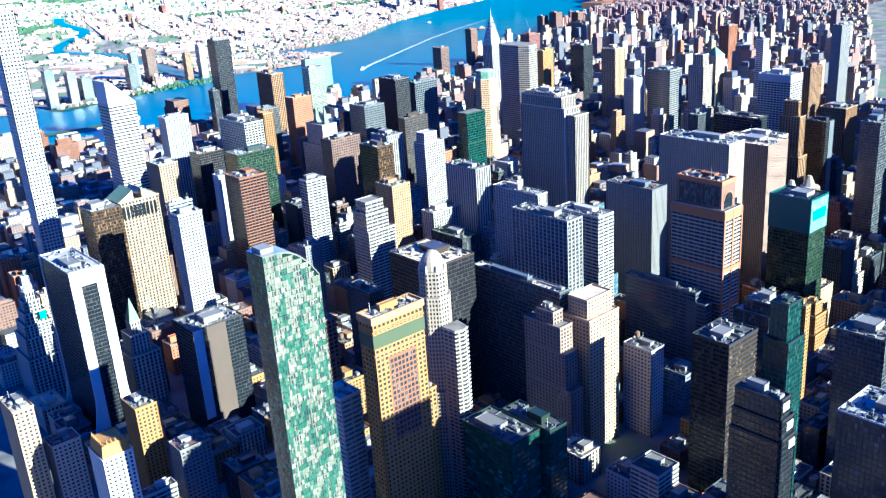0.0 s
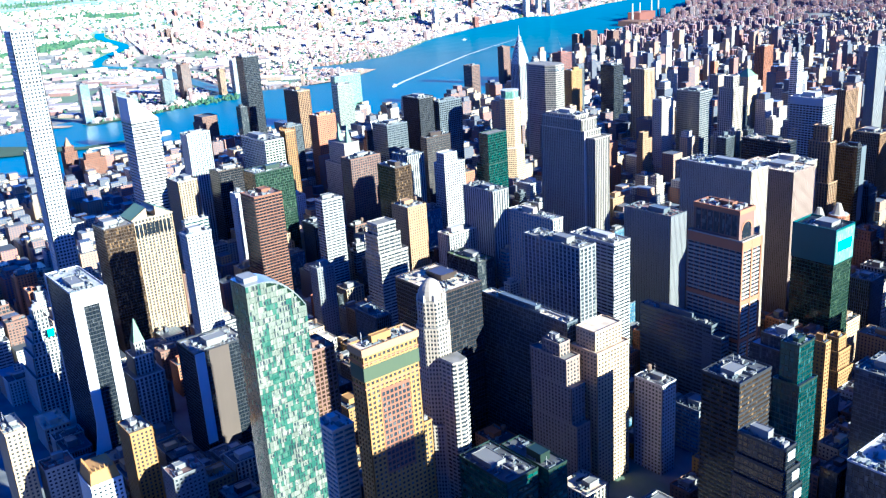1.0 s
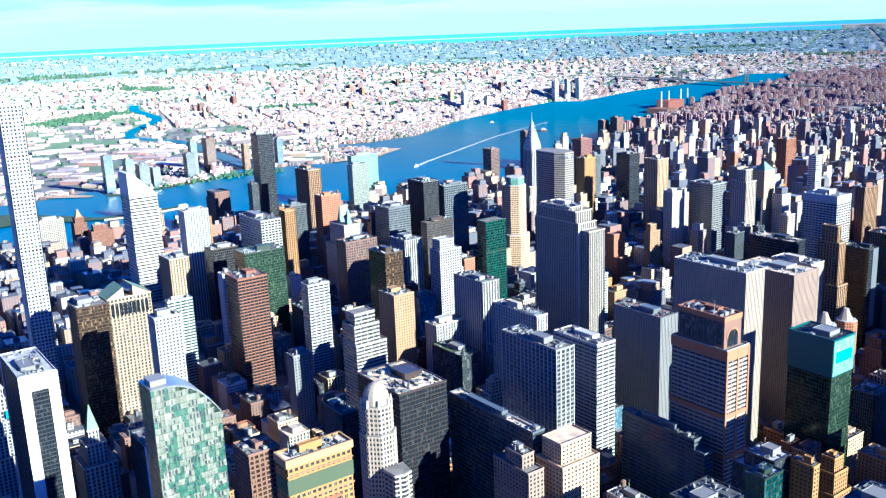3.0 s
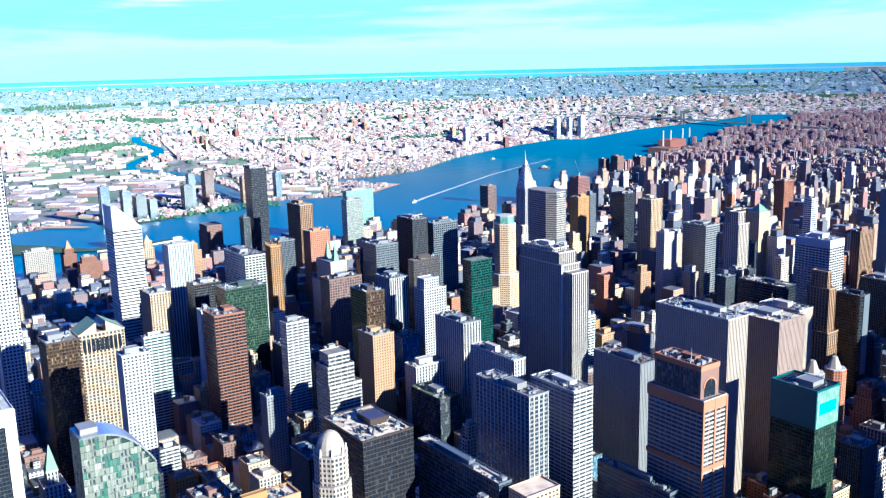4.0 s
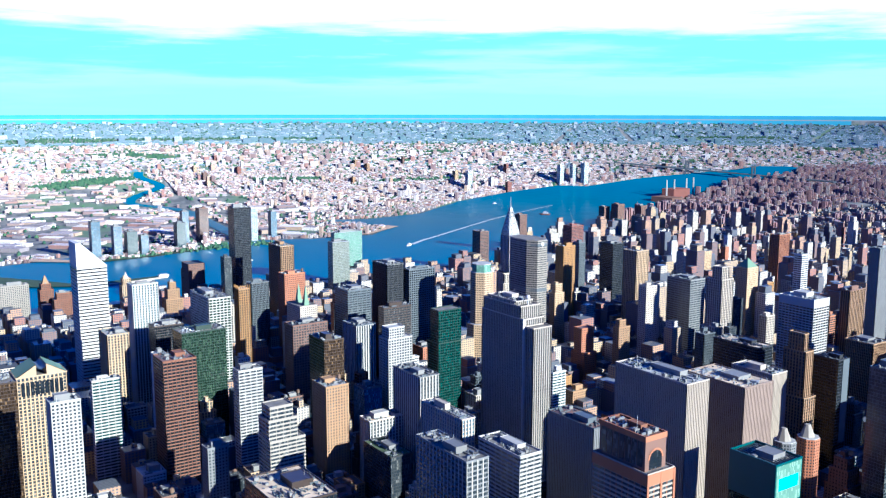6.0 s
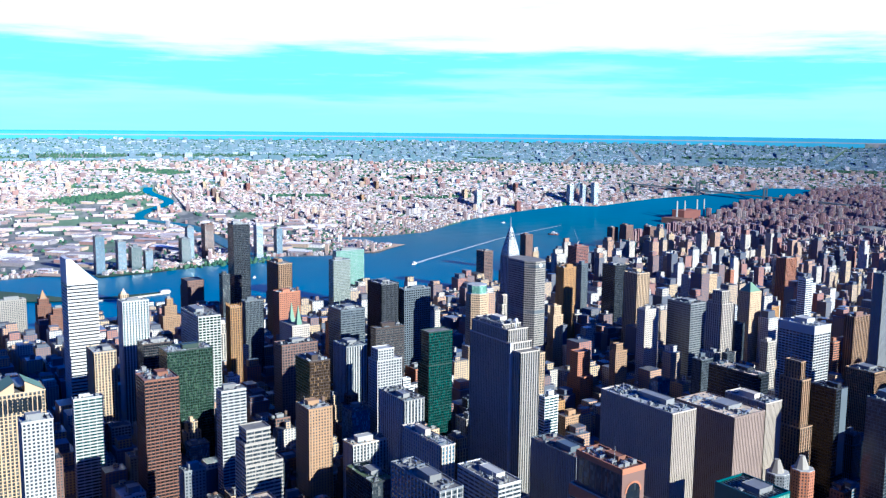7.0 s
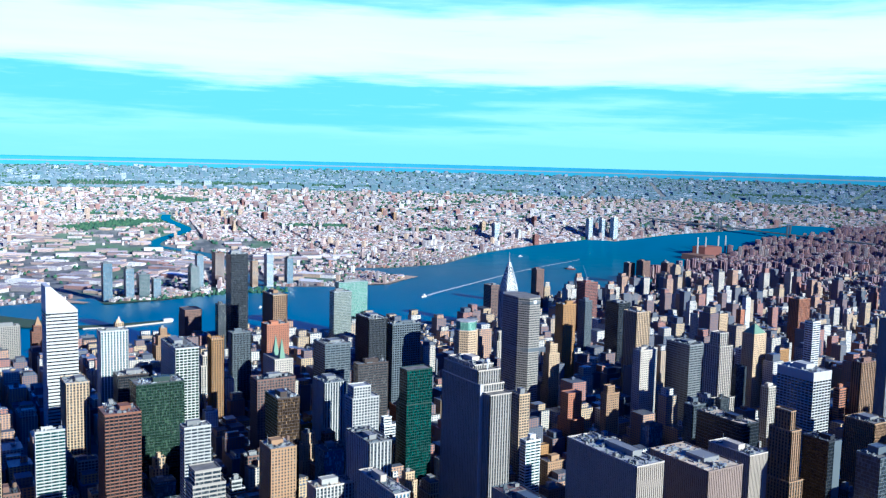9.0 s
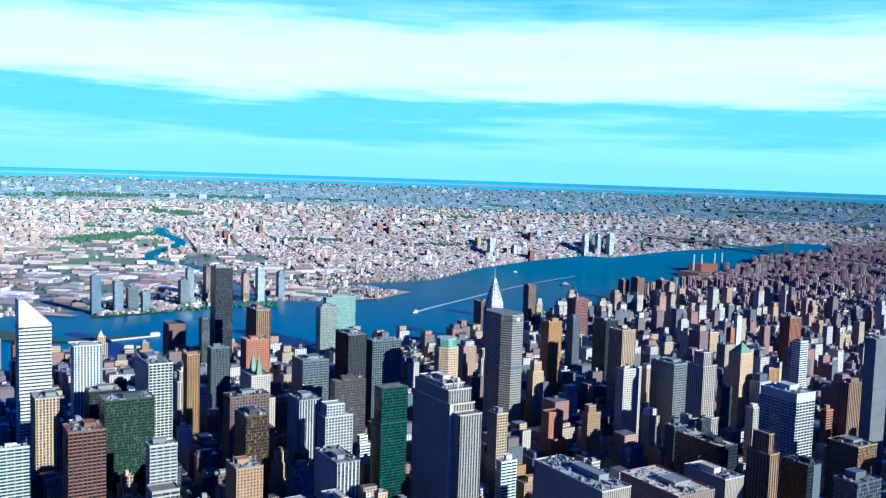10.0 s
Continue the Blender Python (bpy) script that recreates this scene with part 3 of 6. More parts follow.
def wedge_top_tower(cx, cy, w, h, low):
    """White aluminium tower with ribbon windows, its top cut off in one long slope to the south."""
    root = tower("bank_tower", "white aluminium tower with ribbon windows and a slanted wedge top", cx, cy, w, w, low, "ribbon", "white", "black",
                 "white", busy=0.0, category="skyscraper")
    s = Shape()
    k = w * 0.16
    prof = [(0.0, low), (w, low), (w, h), (w - k, h)]
    a = [(0.0, y, z) for y, z in prof]
    b = [(w, y, z) for y, z in prof]
    s.quad(*a[::-1])
    s.quad(*b)
    for i in range(4):
        j = (i + 1) % 4
        s.quad(a[i], a[j], b[j], b[i])
    part("slanted_top", s, WALL["marble"], root, "smooth white aluminium wedge")
    add_box(root, "top_window_band", (-0.1, w + 0.1, w - k * 0.8, w + 0.1, low - 6, low - 3), GLASS["dark"])


def pediment_tower(cx, cy, w, d, h, peak):
    """Pink granite tower with a broken pediment and a round notch at its apex."""
    root = tower("granite_tower", "pale pink granite tower with a broken pediment and green roof", cx, cy, w, d, h, "piers", "cream", "dark",
                 "gravel", busy=0.0, category="skyscraper", pier_wall="cream")
    notch = d * 0.10
    mid = d / 2
    for name, y0, y1 in (("pediment_half", 0.0, mid - notch), ("pediment_half", d, mid + notch)):
        z1 = h + 1 + (peak - h) * (1 - notch / mid)
        s = Shape()
        a = [(0.0, y0, h), (0.0, y1, h), (0.0, y1, z1)]
        b = [(w, y0, h), (w, y1, h), (w, y1, z1)]
        n = len(s.v)
        s.v += a + b
        s.f += [(n, n + 1, n + 2), (n + 3, n + 5, n + 4), (n + 1, n + 4, n + 5, n + 2), (n, n + 3, n + 4, n + 1)]
        part(name, s, WALL["cream"], root)
        r = Shape()
        r.quad((1.2, y0, h + 0.5), (w - 1.2, y0, h + 0.5), (w - 1.2, y1, z1 + 0.4), (1.2, y1, z1 + 0.4))
        part("roof_slope", r, WALL["copper"], root, "green copper roof slope")
    s = Shape()
    for k in range(10):
        t0, t1 = math.pi * (1 + k / 10), math.pi * (1 + (k + 1) / 10)
        r = notch
        zc = h + (peak - h) * 0.86
        s.quad((0.3, mid + r * math.cos(t0), zc + r * math.sin(t0)), (w - 0.3, mid + r * math.cos(t0), zc + r * math.sin(t0)),
               (w - 0.3, mid + r * math.cos(t1), zc + r * math.sin(t1)), (0.3, mid + r * math.cos(t1), zc + r * math.sin(t1)))
    part("notch_lining", s, WALL["slate"], root, "dark lining of the round notch")
    g = Shape()
    n = 9
    for k in range(n):
        y = d * 0.08 + d * 0.84 * k / n
        g.box(-0.35, 0.1, y + 0.6, y + d * 0.84 / n - 0.6, h - 21, h - 6)
    part("loggia", g, GLASS["black"], root, "tall dark loggia openings", stuff=True)


def patchwork_tower(cx, cy, w, d, h):
    """Blue-green glass tower with a patchwork of pale and dark panes and a curved top that falls to the south."""
    root = tagged(new("glass_tower"), "blue-green patchwork glass tower with a curved top", "skyscraper")
    FOOTPRINTS.append((cx, cx + w, cy - d, cy, h))
    root.location = (cx, cy - d, 0)
    rnd = random.Random(57)
    tones = {"clear_glazing": (Shape(), GLASS["pale"]), "green_glazing": (Shape(), GLASS["mint"]), "dark_glazing": (Shape(), GLASS["dark"]),
             "teal_glazing": (Shape(), GLASS["green"])}

    def roofline(y):
        t = 1 - y / d
        return h - 22 * max(0.0, (t - 0.25) / 0.75) ** 2.2

    n = 14
    core = Shape()
    ys = [0.3 + (d - 0.6) * k / n for k in range(n + 1)]
    for x in (0.3, w - 0.3):
        core.v += [(x, y, 0.0) for y in ys] + [(x, y, roofline(y) - 0.4) for y in ys]
    m = n + 1
    for k in range(n):
        core.f += [(k + 1, k, m + k, m + k + 1), (2 * m + k, 2 * m + k + 1, 3 * m + k + 1, 3 * m + k), (m + k, 3 * m + k, 3 * m + k + 1, m + k + 1)]
    core.f += [(0, 2 * m, 3 * m, m), (n, m + n, 3 * m + n, 2 * m + n)]
    part("core", core, GLASS["green"], root)
    ph, pw_ = 3.7, 1.9
    for k in range(int(h / ph)):
        z = k * ph
        for face in ("west", "north"):
            span = d if face == "west" else w
            for j in range(int(span / pw_)):
                a = j * span / int(span / pw_)
                b = a + span / int(span / pw_)
                y = a if face == "west" else d
                if z + ph > roofline(y):
                    continue
                drift = noise.noise(Vector((a * 0.16, z * 0.075, 3.0 if face == "west" else 9.0)))
                top_ = 0.35 if z / h > 0.86 else 0.0
                if face == "west":
                    key = "clear_glazing" if drift + top_ + rnd.uniform(-0.35, 0.35) > 0.02 else "green_glazing"
                else:
                    key = "green_glazing" if rnd.random() < 0.2 else "teal_glazing"
                o = rnd.uniform(0.0, 0.08)
                slot = rnd.random() < 0.42
                for key_, out, u0, u1, v0, v1 in ((key, o, a + 0.05, b - 0.05, z + 0.1, z + ph - 0.1),
                                                  ("dark_glazing", o + 0.1, a + 0.1, a + (b - a) * rnd.uniform(0.35, 0.7), z + 0.4, z + ph * rnd.uniform(0.6, 0.95))):
                    if key_ == "dark_glazing" and out > o and not slot:
                        continue
                    s = tones[key_][0]
                    if face == "west":
                        s.quad((-out, u1, v0), (-out, u0, v0), (-out, u0, v1), (-out, u1, v1))
                    else:
                        s.quad((u0, d + out, v0), (u0, d + out, v1), (u1, d + out, v1), (u1, d + out, v0))
    for key, (s, m) in tones.items():
        part(key, s, m, root, stuff=True)
    r = Shape()
    for k in range(n):
        y0, y1 = d * k / n, d * (k + 1) / n
        r.quad((0, y0, roofline(y0)), (w, y0, roofline(y0)), (w, y1, roofline(y1)), (0, y1, roofline(y1)))
        r.quad((0, y1, roofline(y1)), (0, y1, roofline(y1) - 1.2), (0, y0, roofline(y0) - 1.2), (0, y0, roofline(y0)))
    part("curved_roof", r, WALL["steel"], root)
    add_box(root, "roof_plant", (w * 0.25, w * 0.8, d * 0.72, d * 0.95, h - 6, h + 3), PLANT)
    for z0, x0 in ((78, -7), (52, -12)):
        g, p, b = Shape(), Shape(), Shape()
        front(g, p, b, x0, 0.25, d * 0.1, d * 0.9, 0, z0, "curtain")
        part("lower_wing", g, GLASS["mint"], root, "stepped glass wing at the foot")


def art_deco_spire(cx, cy, tip):
    """White brick shaft, then a steel crown of stepped arches with triangular windows and a needle."""
    root = tagged(new("art_deco_skyscraper"), "art deco skyscraper with a stainless steel arched crown and needle", "skyscraper")
    root.location = (cx, cy, 0)
    FOOTPRINTS.append((cx - 28, cx + 28, cy - 28, cy + 28, tip))
    g, p, b = Shape(), Shape(), Shape()
    k = tip / 319
    for r, z0, z1 in ((28, 0, 95), (21, 95, 150), (15.5, 150, 232)):
        front(g, p, b, -r * k, r * k, -r * k, r * k, z0 * k, z1 * k, "piers")
        s = Shape()
        s.box(-r * k, r * k, -r * k, r * k, z1 * k - 0.5, z1 * k + 0.05)
        part("setback_roof", s, ROOF["tar"], root)
    part("glazing", g, GLASS["dark"], root, stuff=True)
    part("pier_facing", p, WALL["white"], root, stuff=True)
    part("storey_banding", b, WALL["slate"], root, stuff=True)
    profile = [(14.6, 230), (14.2, 238), (12.9, 246), (11.2, 254), (9.3, 262), (7.3, 270), (5.4, 278), (3.9, 286), (2.6, 294)]

    def half(z):
        for (r0, z0), (r1, z1) in zip(profile, profile[1:]):
            if z <= z1 * k:
                return k * (r0 + (r1 - r0) * (z / k - z0) / (z1 - z0))
        return 2.6 * k

    s = Shape()
    for (r0, z0), (r1, z1) in zip(profile, profile[1:]):
        q = r0 * k
        s.prism([(-q, -q), (q, -q), (q, q), (-q, q)], z0 * k, z1 * k, False, r1 / r0)
    part("crown_body", s, WALL["crown_steel"], root, "stainless steel crown")
    win = Shape()
    faces = (lambda u, y, z: (u, y, z), lambda u, y, z: (-y, u, z), lambda u, y, z: (-u, -y, z), lambda u, y, z: (y, -u, z))
    for z0, rise in ((232, 15), (243, 14), (252, 13), (261, 12), (269, 11), (277, 10)):
        r = half(z0 * k) * 0.93
        s = Shape()
        for f in faces:
            n, m = len(s.v), 13
            for i in range(m):
                t = math.pi * i / (m - 1)
                for g_, out in ((1.0, 0.7), (1.0, 0.0), (0.86, 0.7), (0.86, 0.0)):
                    z = k * z0 + k * rise * g_ * math.sin(t)
                    s.v.append(f(-r * g_ * math.cos(t), half(k * z0 + k * rise * 0.3) * 0.99 + out - 0.02 * (z - k * z0), z))
            for i in range(m - 1):
                j = n + 4 * i
                s.f += [(j, j + 2, j + 6, j + 4), (j + 1, j, j + 4, j + 5), (j + 2, j + 3, j + 7, j + 6)]
            for i in range(2, 11, 2):
                t = math.pi * i / 12
                u, z, q = -r * 0.68 * math.cos(t), k * z0 + k * rise * 0.62 * math.sin(t), 1.3 * k
                n = len(win.v)
                win.v += [f(u_, half(z_) + 0.08, z_) for u_, z_ in ((u - q, z - q), (u + q, z - q), (u, z + 1.6 * q))]
                win.f.append((n, n + 1, n + 2))
        part("crown_arch", s, WALL["crown_steel"], root, "stainless steel arch")
    part("crown_glazing", win, GLASS["black"], root, stuff=True)
    s = Shape()
    s.prism(circle(0, 0, 3.0 * k, 8), 286 * k, 300 * k, False, 0.35)
    s.prism(circle(0, 0, 1.1 * k, 8), 300 * k, tip, True, 0.08)
    part("needle", s, WALL["crown_steel"], root, "steel needle")


def domed_tower(cx, cy, r, tip):
    """Stone tower of eight sides, set back upward, under a ribbed dome."""
    octo = lambda q: circle(cx, cy, q, 8, math.pi / 8)
    shaft = tip - 17
    root = poly_tower("domed_tower", "slender pale stone tower with eight sides and a ribbed dome", octo(r), shaft, 3.4, 1.5, "sandstone", "dark", every=2.6, pw=1.0,
                      tiers=[(octo(r * 1.25), 0, tip * 0.50), (octo(r * 1.05), tip * 0.5, tip * 0.84), (octo(r * 0.92), tip * 0.84, shaft)])
    ox, oy = root.location.x, root.location.y
    s = Shape()
    n = 6
    for k in range(n):
        a0, a1 = math.pi / 2 * k / n, math.pi / 2 * (k + 1) / n
        r0, r1 = r * 0.8 * math.cos(a0), max(0.3, r * 0.8 * math.cos(a1))
        s.prism(circle(cx - ox, cy - oy, r0, 16), shaft + 15 * math.sin(a0), shaft + 15 * math.sin(a1), k == n - 1, r1 / r0)
    part("dome", s, WALL["sandstone"], root, "pale ribbed dome")
    for k in range(8):
        a = math.pi / 8 + k * math.pi / 4
        s = Shape()
        s.prism(circle(cx - ox + r * 0.85 * math.cos(a), cy - oy + r * 0.85 * math.sin(a), 1.1, 6), shaft, shaft + 5, True, 0.4)
        part("pinnacle", s, WALL["white"], root)
    # the broad lower wing with rounded balconies
    wing = poly_tower("tower_wing", "pale stone tower wing with bowed ends beside a domed tower", [(cx - r - 15, cy - r * 0.7), (cx - r - 1, cy - r * 0.9), (cx - r - 1, cy + r * 0.5), (cx - r - 15, cy + r * 0.4), (cx - r - 17, cy - r * 0.15)],
                      tip * 0.74, 3.4, 1.3, "sandstone", "dark", every=5.6, pw=1.2)


def framed_slab(cx, cy, w, d, h):
    """Black glass slab inside broad white travertine edges, its foot sweeping outwards."""
    root = tagged(new("office_slab"), "black glass office slab framed in white travertine with a flared foot", "skyscraper")
    FOOTPRINTS.append((cx, cx + w, cy - d, cy, h))
    root.location = (cx, cy - d, 0)
    g, p, b = Shape(), Shape(), Shape()
    front(g, p, b, 1.0, w - 1.0, 0.3, d - 0.3, 0, h - 1, "curtain")
    part("glazing", g, GLASS["black"], root, stuff=True)
    part("mullion_facing", p, WALL["black"], root, stuff=True)
    part("storey_banding", b, WALL["black"], root, stuff=True)

    def flare(z):
        return 14 * max(0.0, 1 - z / (h * 0.33)) ** 2

    for x0, x1 in ((-0.4, 1.2), (w - 1.2, w + 0.4)):
        for y0, y1, s_ in ((-0.6, d * 0.27, -1), (d * 0.73, d + 0.6, 1)):
            s = Shape()
            n = 14
            for k in range(n):
                z0, z1 = h * k / n, h * (k + 1) / n
                f0, f1 = flare(z0), flare(z1)
                lo0, hi0 = (y0 - f0, y1) if s_ < 0 else (y0, y1 + f0)
                lo1, hi1 = (y0 - f1, y1) if s_ < 0 else (y0, y1 + f1)
                s.quad((x0, hi0, z0), (x0, lo0, z0), (x0, lo1, z1), (x0, hi1, z1))
                s.quad((x1, lo0, z0), (x1, hi0, z0), (x1, hi1, z1), (x1, lo1, z1))
                s.quad((x0, lo0, z0), (x1, lo0, z0), (x1, lo1, z1), (x0, lo1, z1))
                s.quad((x1, hi0, z0), (x0, hi0, z0), (x0, hi1, z1), (x1, hi1, z1))
            s.quad((x0, y0, h), (x1, y0, h), (x1, y1, h), (x0, y1, h))
            part("white_edge", s, WALL["marble"], root, "broad white travertine edge")
        add_box(root, "top_edge", (x0 - 0.05, x1 + 0.05, -0.65, d + 0.65, h - 14, h + 0.8), WALL["marble"])
    rng_ = random.Random(9)
    roofscape(root, 1.2, w - 1.2, 0, d, h, rng_, "marble", "white", 1.6)


def arch_tower(cx, cy, w, d, h, top):
    """Red-brown stone and glass in stripes, a pale box above with a great arch to the west."""
    root = tower("arch_tower", "red-brown striped office tower under an arched top storey", cx, cy, w, d, h, "stripe", "sandstone", "dark", "gravel",
                 busy=0.0, pier_wall="orange", category="skyscraper")
    for z0, z1 in ((h - 9, h), (h - 62, h - 58), (h - 100, h - 97)):
        s = Shape()
        s.ring(-0.5, w + 0.5, -0.5, d + 0.5, z0, z1, 1.2)
        part("brown_belt", s, WALL["orange"], root, "red-brown stone belt")
    for y in (-0.6, d * 0.5 - 1.0, d - 1.4):
        add_box(root, "brown_pier", (-0.7, 0.6, y, y + 2.0, 0, h + 0.1), WALL["orange"])
    x0, x1, y0, y1 = 6.0, w - 4, 4.0, d - 3
    s = Shape()
    s.box(x0, x1, y0, y1, h - 1, top)
    part("upper_box", s, WALL["brown"], root, "red-brown upper storeys")
    s = Shape()
    s.ring(x0 - 0.5, x1 + 0.5, y0 - 0.5, y1 + 0.5, top - 3.0, top + 1.4, 1.0)
    part("cornice", s, WALL["orange"], root, "orange stone cornice")
    s = Shape()
    k = 7
    for i in range(k):
        a = x0 + 2 + (x1 - x0 - 4) * i / k
        s.box(a + 0.5, a + (x1 - x0 - 4) / k - 0.5, y1 - 0.2, y1 + 0.25, h + 3, top - 4)
    part("upper_glazing", s, GLASS["dark"], root, stuff=True)
    mid, r = (y0 + y1) / 2, (y1 - y0) * 0.30
    s = Shape()
    n = len(s.v)
    outline = [(mid + r, h + 0.5)] + [(mid + r * math.cos(math.pi * i / 12), h + 9 + r * math.sin(math.pi * i / 12)) for i in range(13)] + [(mid - r, h + 0.5)]
    s.v += [(x0 - 0.3, y, z) for y, z in outline]
    s.f.append(tuple(range(len(outline))))
    part("arched_window", s, GLASS["black"], root, "great arched window")
    s = Shape()
    for i in range(12):
        a0, a1 = math.pi * i / 12, math.pi * (i + 1) / 12
        for ra, rb in ((r, r + 1.6),):
            s.quad((x0 - 0.5, mid + ra * math.cos(a0), h + 9 + ra * math.sin(a0)), (x0 - 0.5, mid + rb * math.cos(a0), h + 9 + rb * math.sin(a0)),
                   (x0 - 0.5, mid + rb * math.cos(a1), h + 9 + rb * math.sin(a1)), (x0 - 0.5, mid + ra * math.cos(a1), h + 9 + ra * math.sin(a1)))
    part("arch_surround", s, WALL["orange"], root)
    roofscape(root, x0, x1, y0, y1, top, random.Random(4), "rust", "gravel", 1.8)


def spired_roof(parent, name, x0, x1, y0, y1, z0, z1, material, label=""):
    s = Shape()
    s.prism([(x0, y0), (x1, y0), (x1, y1), (x0, y1)], z0, z1, True, 0.06)
    return part(name, s, material, parent, label)


def hipped_tower(name, label, cx, cy, w, d, h, peak, style, wall, roof_wall, tiers=None, group=""):
    """A shaft under a steep pyramid roof."""
    t = tiers or [(0, 0, 0, 0, 0, h)]
    root = tower(name, label, cx, cy, w, d, h, style, wall, "dark", "gravel", tiers=t, busy=0.0, group=group)
    iw, ie, i_n, i_s = t[-1][:4]
    spired_roof(root, "pyramid_roof", iw, w - ie, i_s, d - i_n, h, peak, WALL[roof_wall], "steep pyramid roof")
    return root


def crenel_crown(root, x0, x1, y0, y1, z, wall, n=6, tall=6.0):
    """Finials along the top edges."""
    for k in range(n + 1):
        a = k / n
        for px, py in ((x0, y0 + (y1 - y0) * a), (x0 + (x1 - x0) * a, y1)):
            s = Shape()
            s.prism(circle(px, py, 0.9, 6), z, z + tall, True, 0.25)
            part("finial", s, WALL[wall], root)


WALL["umber"] = wall_material("umber_stone", (0.10, 0.075, 0.055))
WALL["netting"] = wall_material("green_netting", (0.06, 0.50, 0.30))
WALL["crown_steel"] = wall_material("crown_steel", (0.58, 0.57, 0.54), 0.38, 0.35)
GLASS["pale"] = glass_material("pale_pane", (0.105, 0.115, 0.088), (0.21, 0.21, 0.16), 0.5, 0.18)
GLASS["olive"] = glass_material("olive_glass", (0.10, 0.115, 0.09), (0.20, 0.20, 0.155), 0.4, 0.2)
GLASS["emerald"] = glass_material("emerald_glass", (0.002, 0.016, 0.015), (0.014, 0.065, 0.052), 0.3)
GLASS["sea"] = glass_material("sea_green_glass", (0.006, 0.045, 0.036), (0.20, 0.30, 0.24), 0.22, 0.12, 1.7, (5.0, 4.1))
GLASS["mint"] = glass_material("mint_pane", (0.030, 0.075, 0.052), (0.075, 0.12, 0.08), 0.5, 0.15)
WALL["mossy"] = wall_material("mossy_glaze", (0.08, 0.11, 0.045))
STYLE["ribbon"] = (48.0, 5.2, 0.5, 0.25, 3.3, 0.5)
STYLE["ribs"] = (2.4, 3.9, 1.6, 0.5, 0.9, 0.05)
STYLE["tall_piers"] = (3.3, 4.2, 1.45, 0.9, 0.9, 0.1)
STYLE["stacked"] = (5.0, 4.1, 0.5, 0.3, 1.5, 0.3)
STYLE["lattice"] = (6.0, 4.0, 1.0, 0.50, 1.5, 0.45)
STYLE["stripe"] = (7.0, 3.9, 0.6, 0.20, 1.7, 0.45)
STYLE["quilt"] = (3.9, 3.7, 1.55, 0.55, 1.45, 0.50)


def screen_material():
    m, n, l, p = nodes_of("lit_screen")
    co = n.new("ShaderNodeTexCoord").outputs["Object"]
    c = mix_node(n, l, noise_node(n, l, co, 0.3, 3), (0.05, 0.45, 0.60), (0.25, 0.80, 0.85))
    l.new(c, p.inputs["Base Color"])
    l.new(c, p.inputs["Emission Color"])
    p.inputs["Emission Strength"].default_value = 0.25
    return m


SCREEN = screen_material()


# ---------------------------------------------------------------- the towers of midtown
slender_tower(212.2, 1087.4, 26.6, 398.3)
wedge_top_tower(492.7, 866.7, 44.9, 260.9, 223.5)
pediment_tower(115.9, 1020.1, 37.4, 54.2, 169.2, 184.2)
patchwork_tower(-489.9, 1159.4, 19.6, 38.3, 285.2)
art_deco_spire(475, 34.6, 288.9)
domed_tower(-446.9, 993.9, 12.2, 234.7)
framed_slab(-130, 1165, 80.4, 31.8, 184.2)
arch_tower(-502.1, 679.7, 59.8, 29.9, 191.7, 218.8)
tower("bronze_tower", "dark bronze glass tower with sawtooth setbacks beside a granite tower", 95.6, 1059, 39.3, 36.6, 172, "curtain", "bronze", "bronze", "gravel")
tower("residential_tower", "slender white stone tower with small square windows", -44.9, 1015.9, 20, 29, 184.5, "quilt", "white", "dark", "white")
tower("office_tower", "orange-brown stone office tower with square windows", 103.3, 860.5, 39.3, 41.3, 165.6, "stacked", "rust", "black", "red")
tower("office_tower", "dark green glass office slab with thin mullions", 216.9, 799.4, 37.4, 61.7, 167.4, "curtain", "green", "green", "gravel")
tower("office_tower", "tall office slab with white frame and green glass", 336.7, 717.3, 81.7, 34.8, 184, "loft", "white", "green", "gravel")
tower("office_tower", "dark bronze office block with a flat top", 355.3, 792.9, 32.7, 43, 147.7, "curtain", "bronze", "black", "sand")
gothic = tower("brick_skyscraper", "slender golden brick skyscraper with a spiky crown", 401.1, 645.2, 18.7, 20.6, 179.5, "piers", "gold", "dark", "sand", busy=0.0)
crenel_crown(gothic, 0.6, 18.7 - 0.6, 0.6, 20.6 - 0.6, 179.5, "gold", 5, 7.0)
tower("apartment_tower", "dark glass and tan apartment tower near the river", 780.3, 400.8, 60.2, 31.1, 178.3, "piers", "tan", "black", "sand", pier_wall='tan')
tower("apartment_tower", "red-orange brick apartment tower", 523.6, 509.6, 28.1, 41.1, 170.2, "punched", "orange", "dark", "red", tank=True)
hotel = tower("twin_top_hotel", "pale stone hotel with twin green copper caps", 351.6, 563.8, 65.5, 42.1, 147.7, "punched", "lime", "dark", "gravel", busy=0.0, tiers=[(0, 0, 0, 0, 0, 112.2), (7.5, 7.5, 5.6, 5.6, 112.2, 147.7)])
spired_roof(hotel, "copper_cap", 15, 24.3, 15.9, 25.2, 147.7, 178.6, WALL["copper"], "green copper cap")
spired_roof(hotel, "copper_cap", 41.1, 50.5, 15.9, 25.2, 147.7, 178.6, WALL["copper"], "green copper cap")
tower("office_tower", "black glass office tower with pale roof louvres", 345.5, 403.3, 48.2, 33.9, 203.6, "fins", "black", "black", "white")
tower("office_tower", "slate grey office block with ribbon windows", 330.8, 486.1, 45.4, 44.1, 170.4, "bands", "slate", "dark", "gravel")
tower("office_tower", "dark brown office tower with many square windows", 213.2, 639.5, 28.1, 56.1, 157.1, "grid", "brown", "dark", "tar")
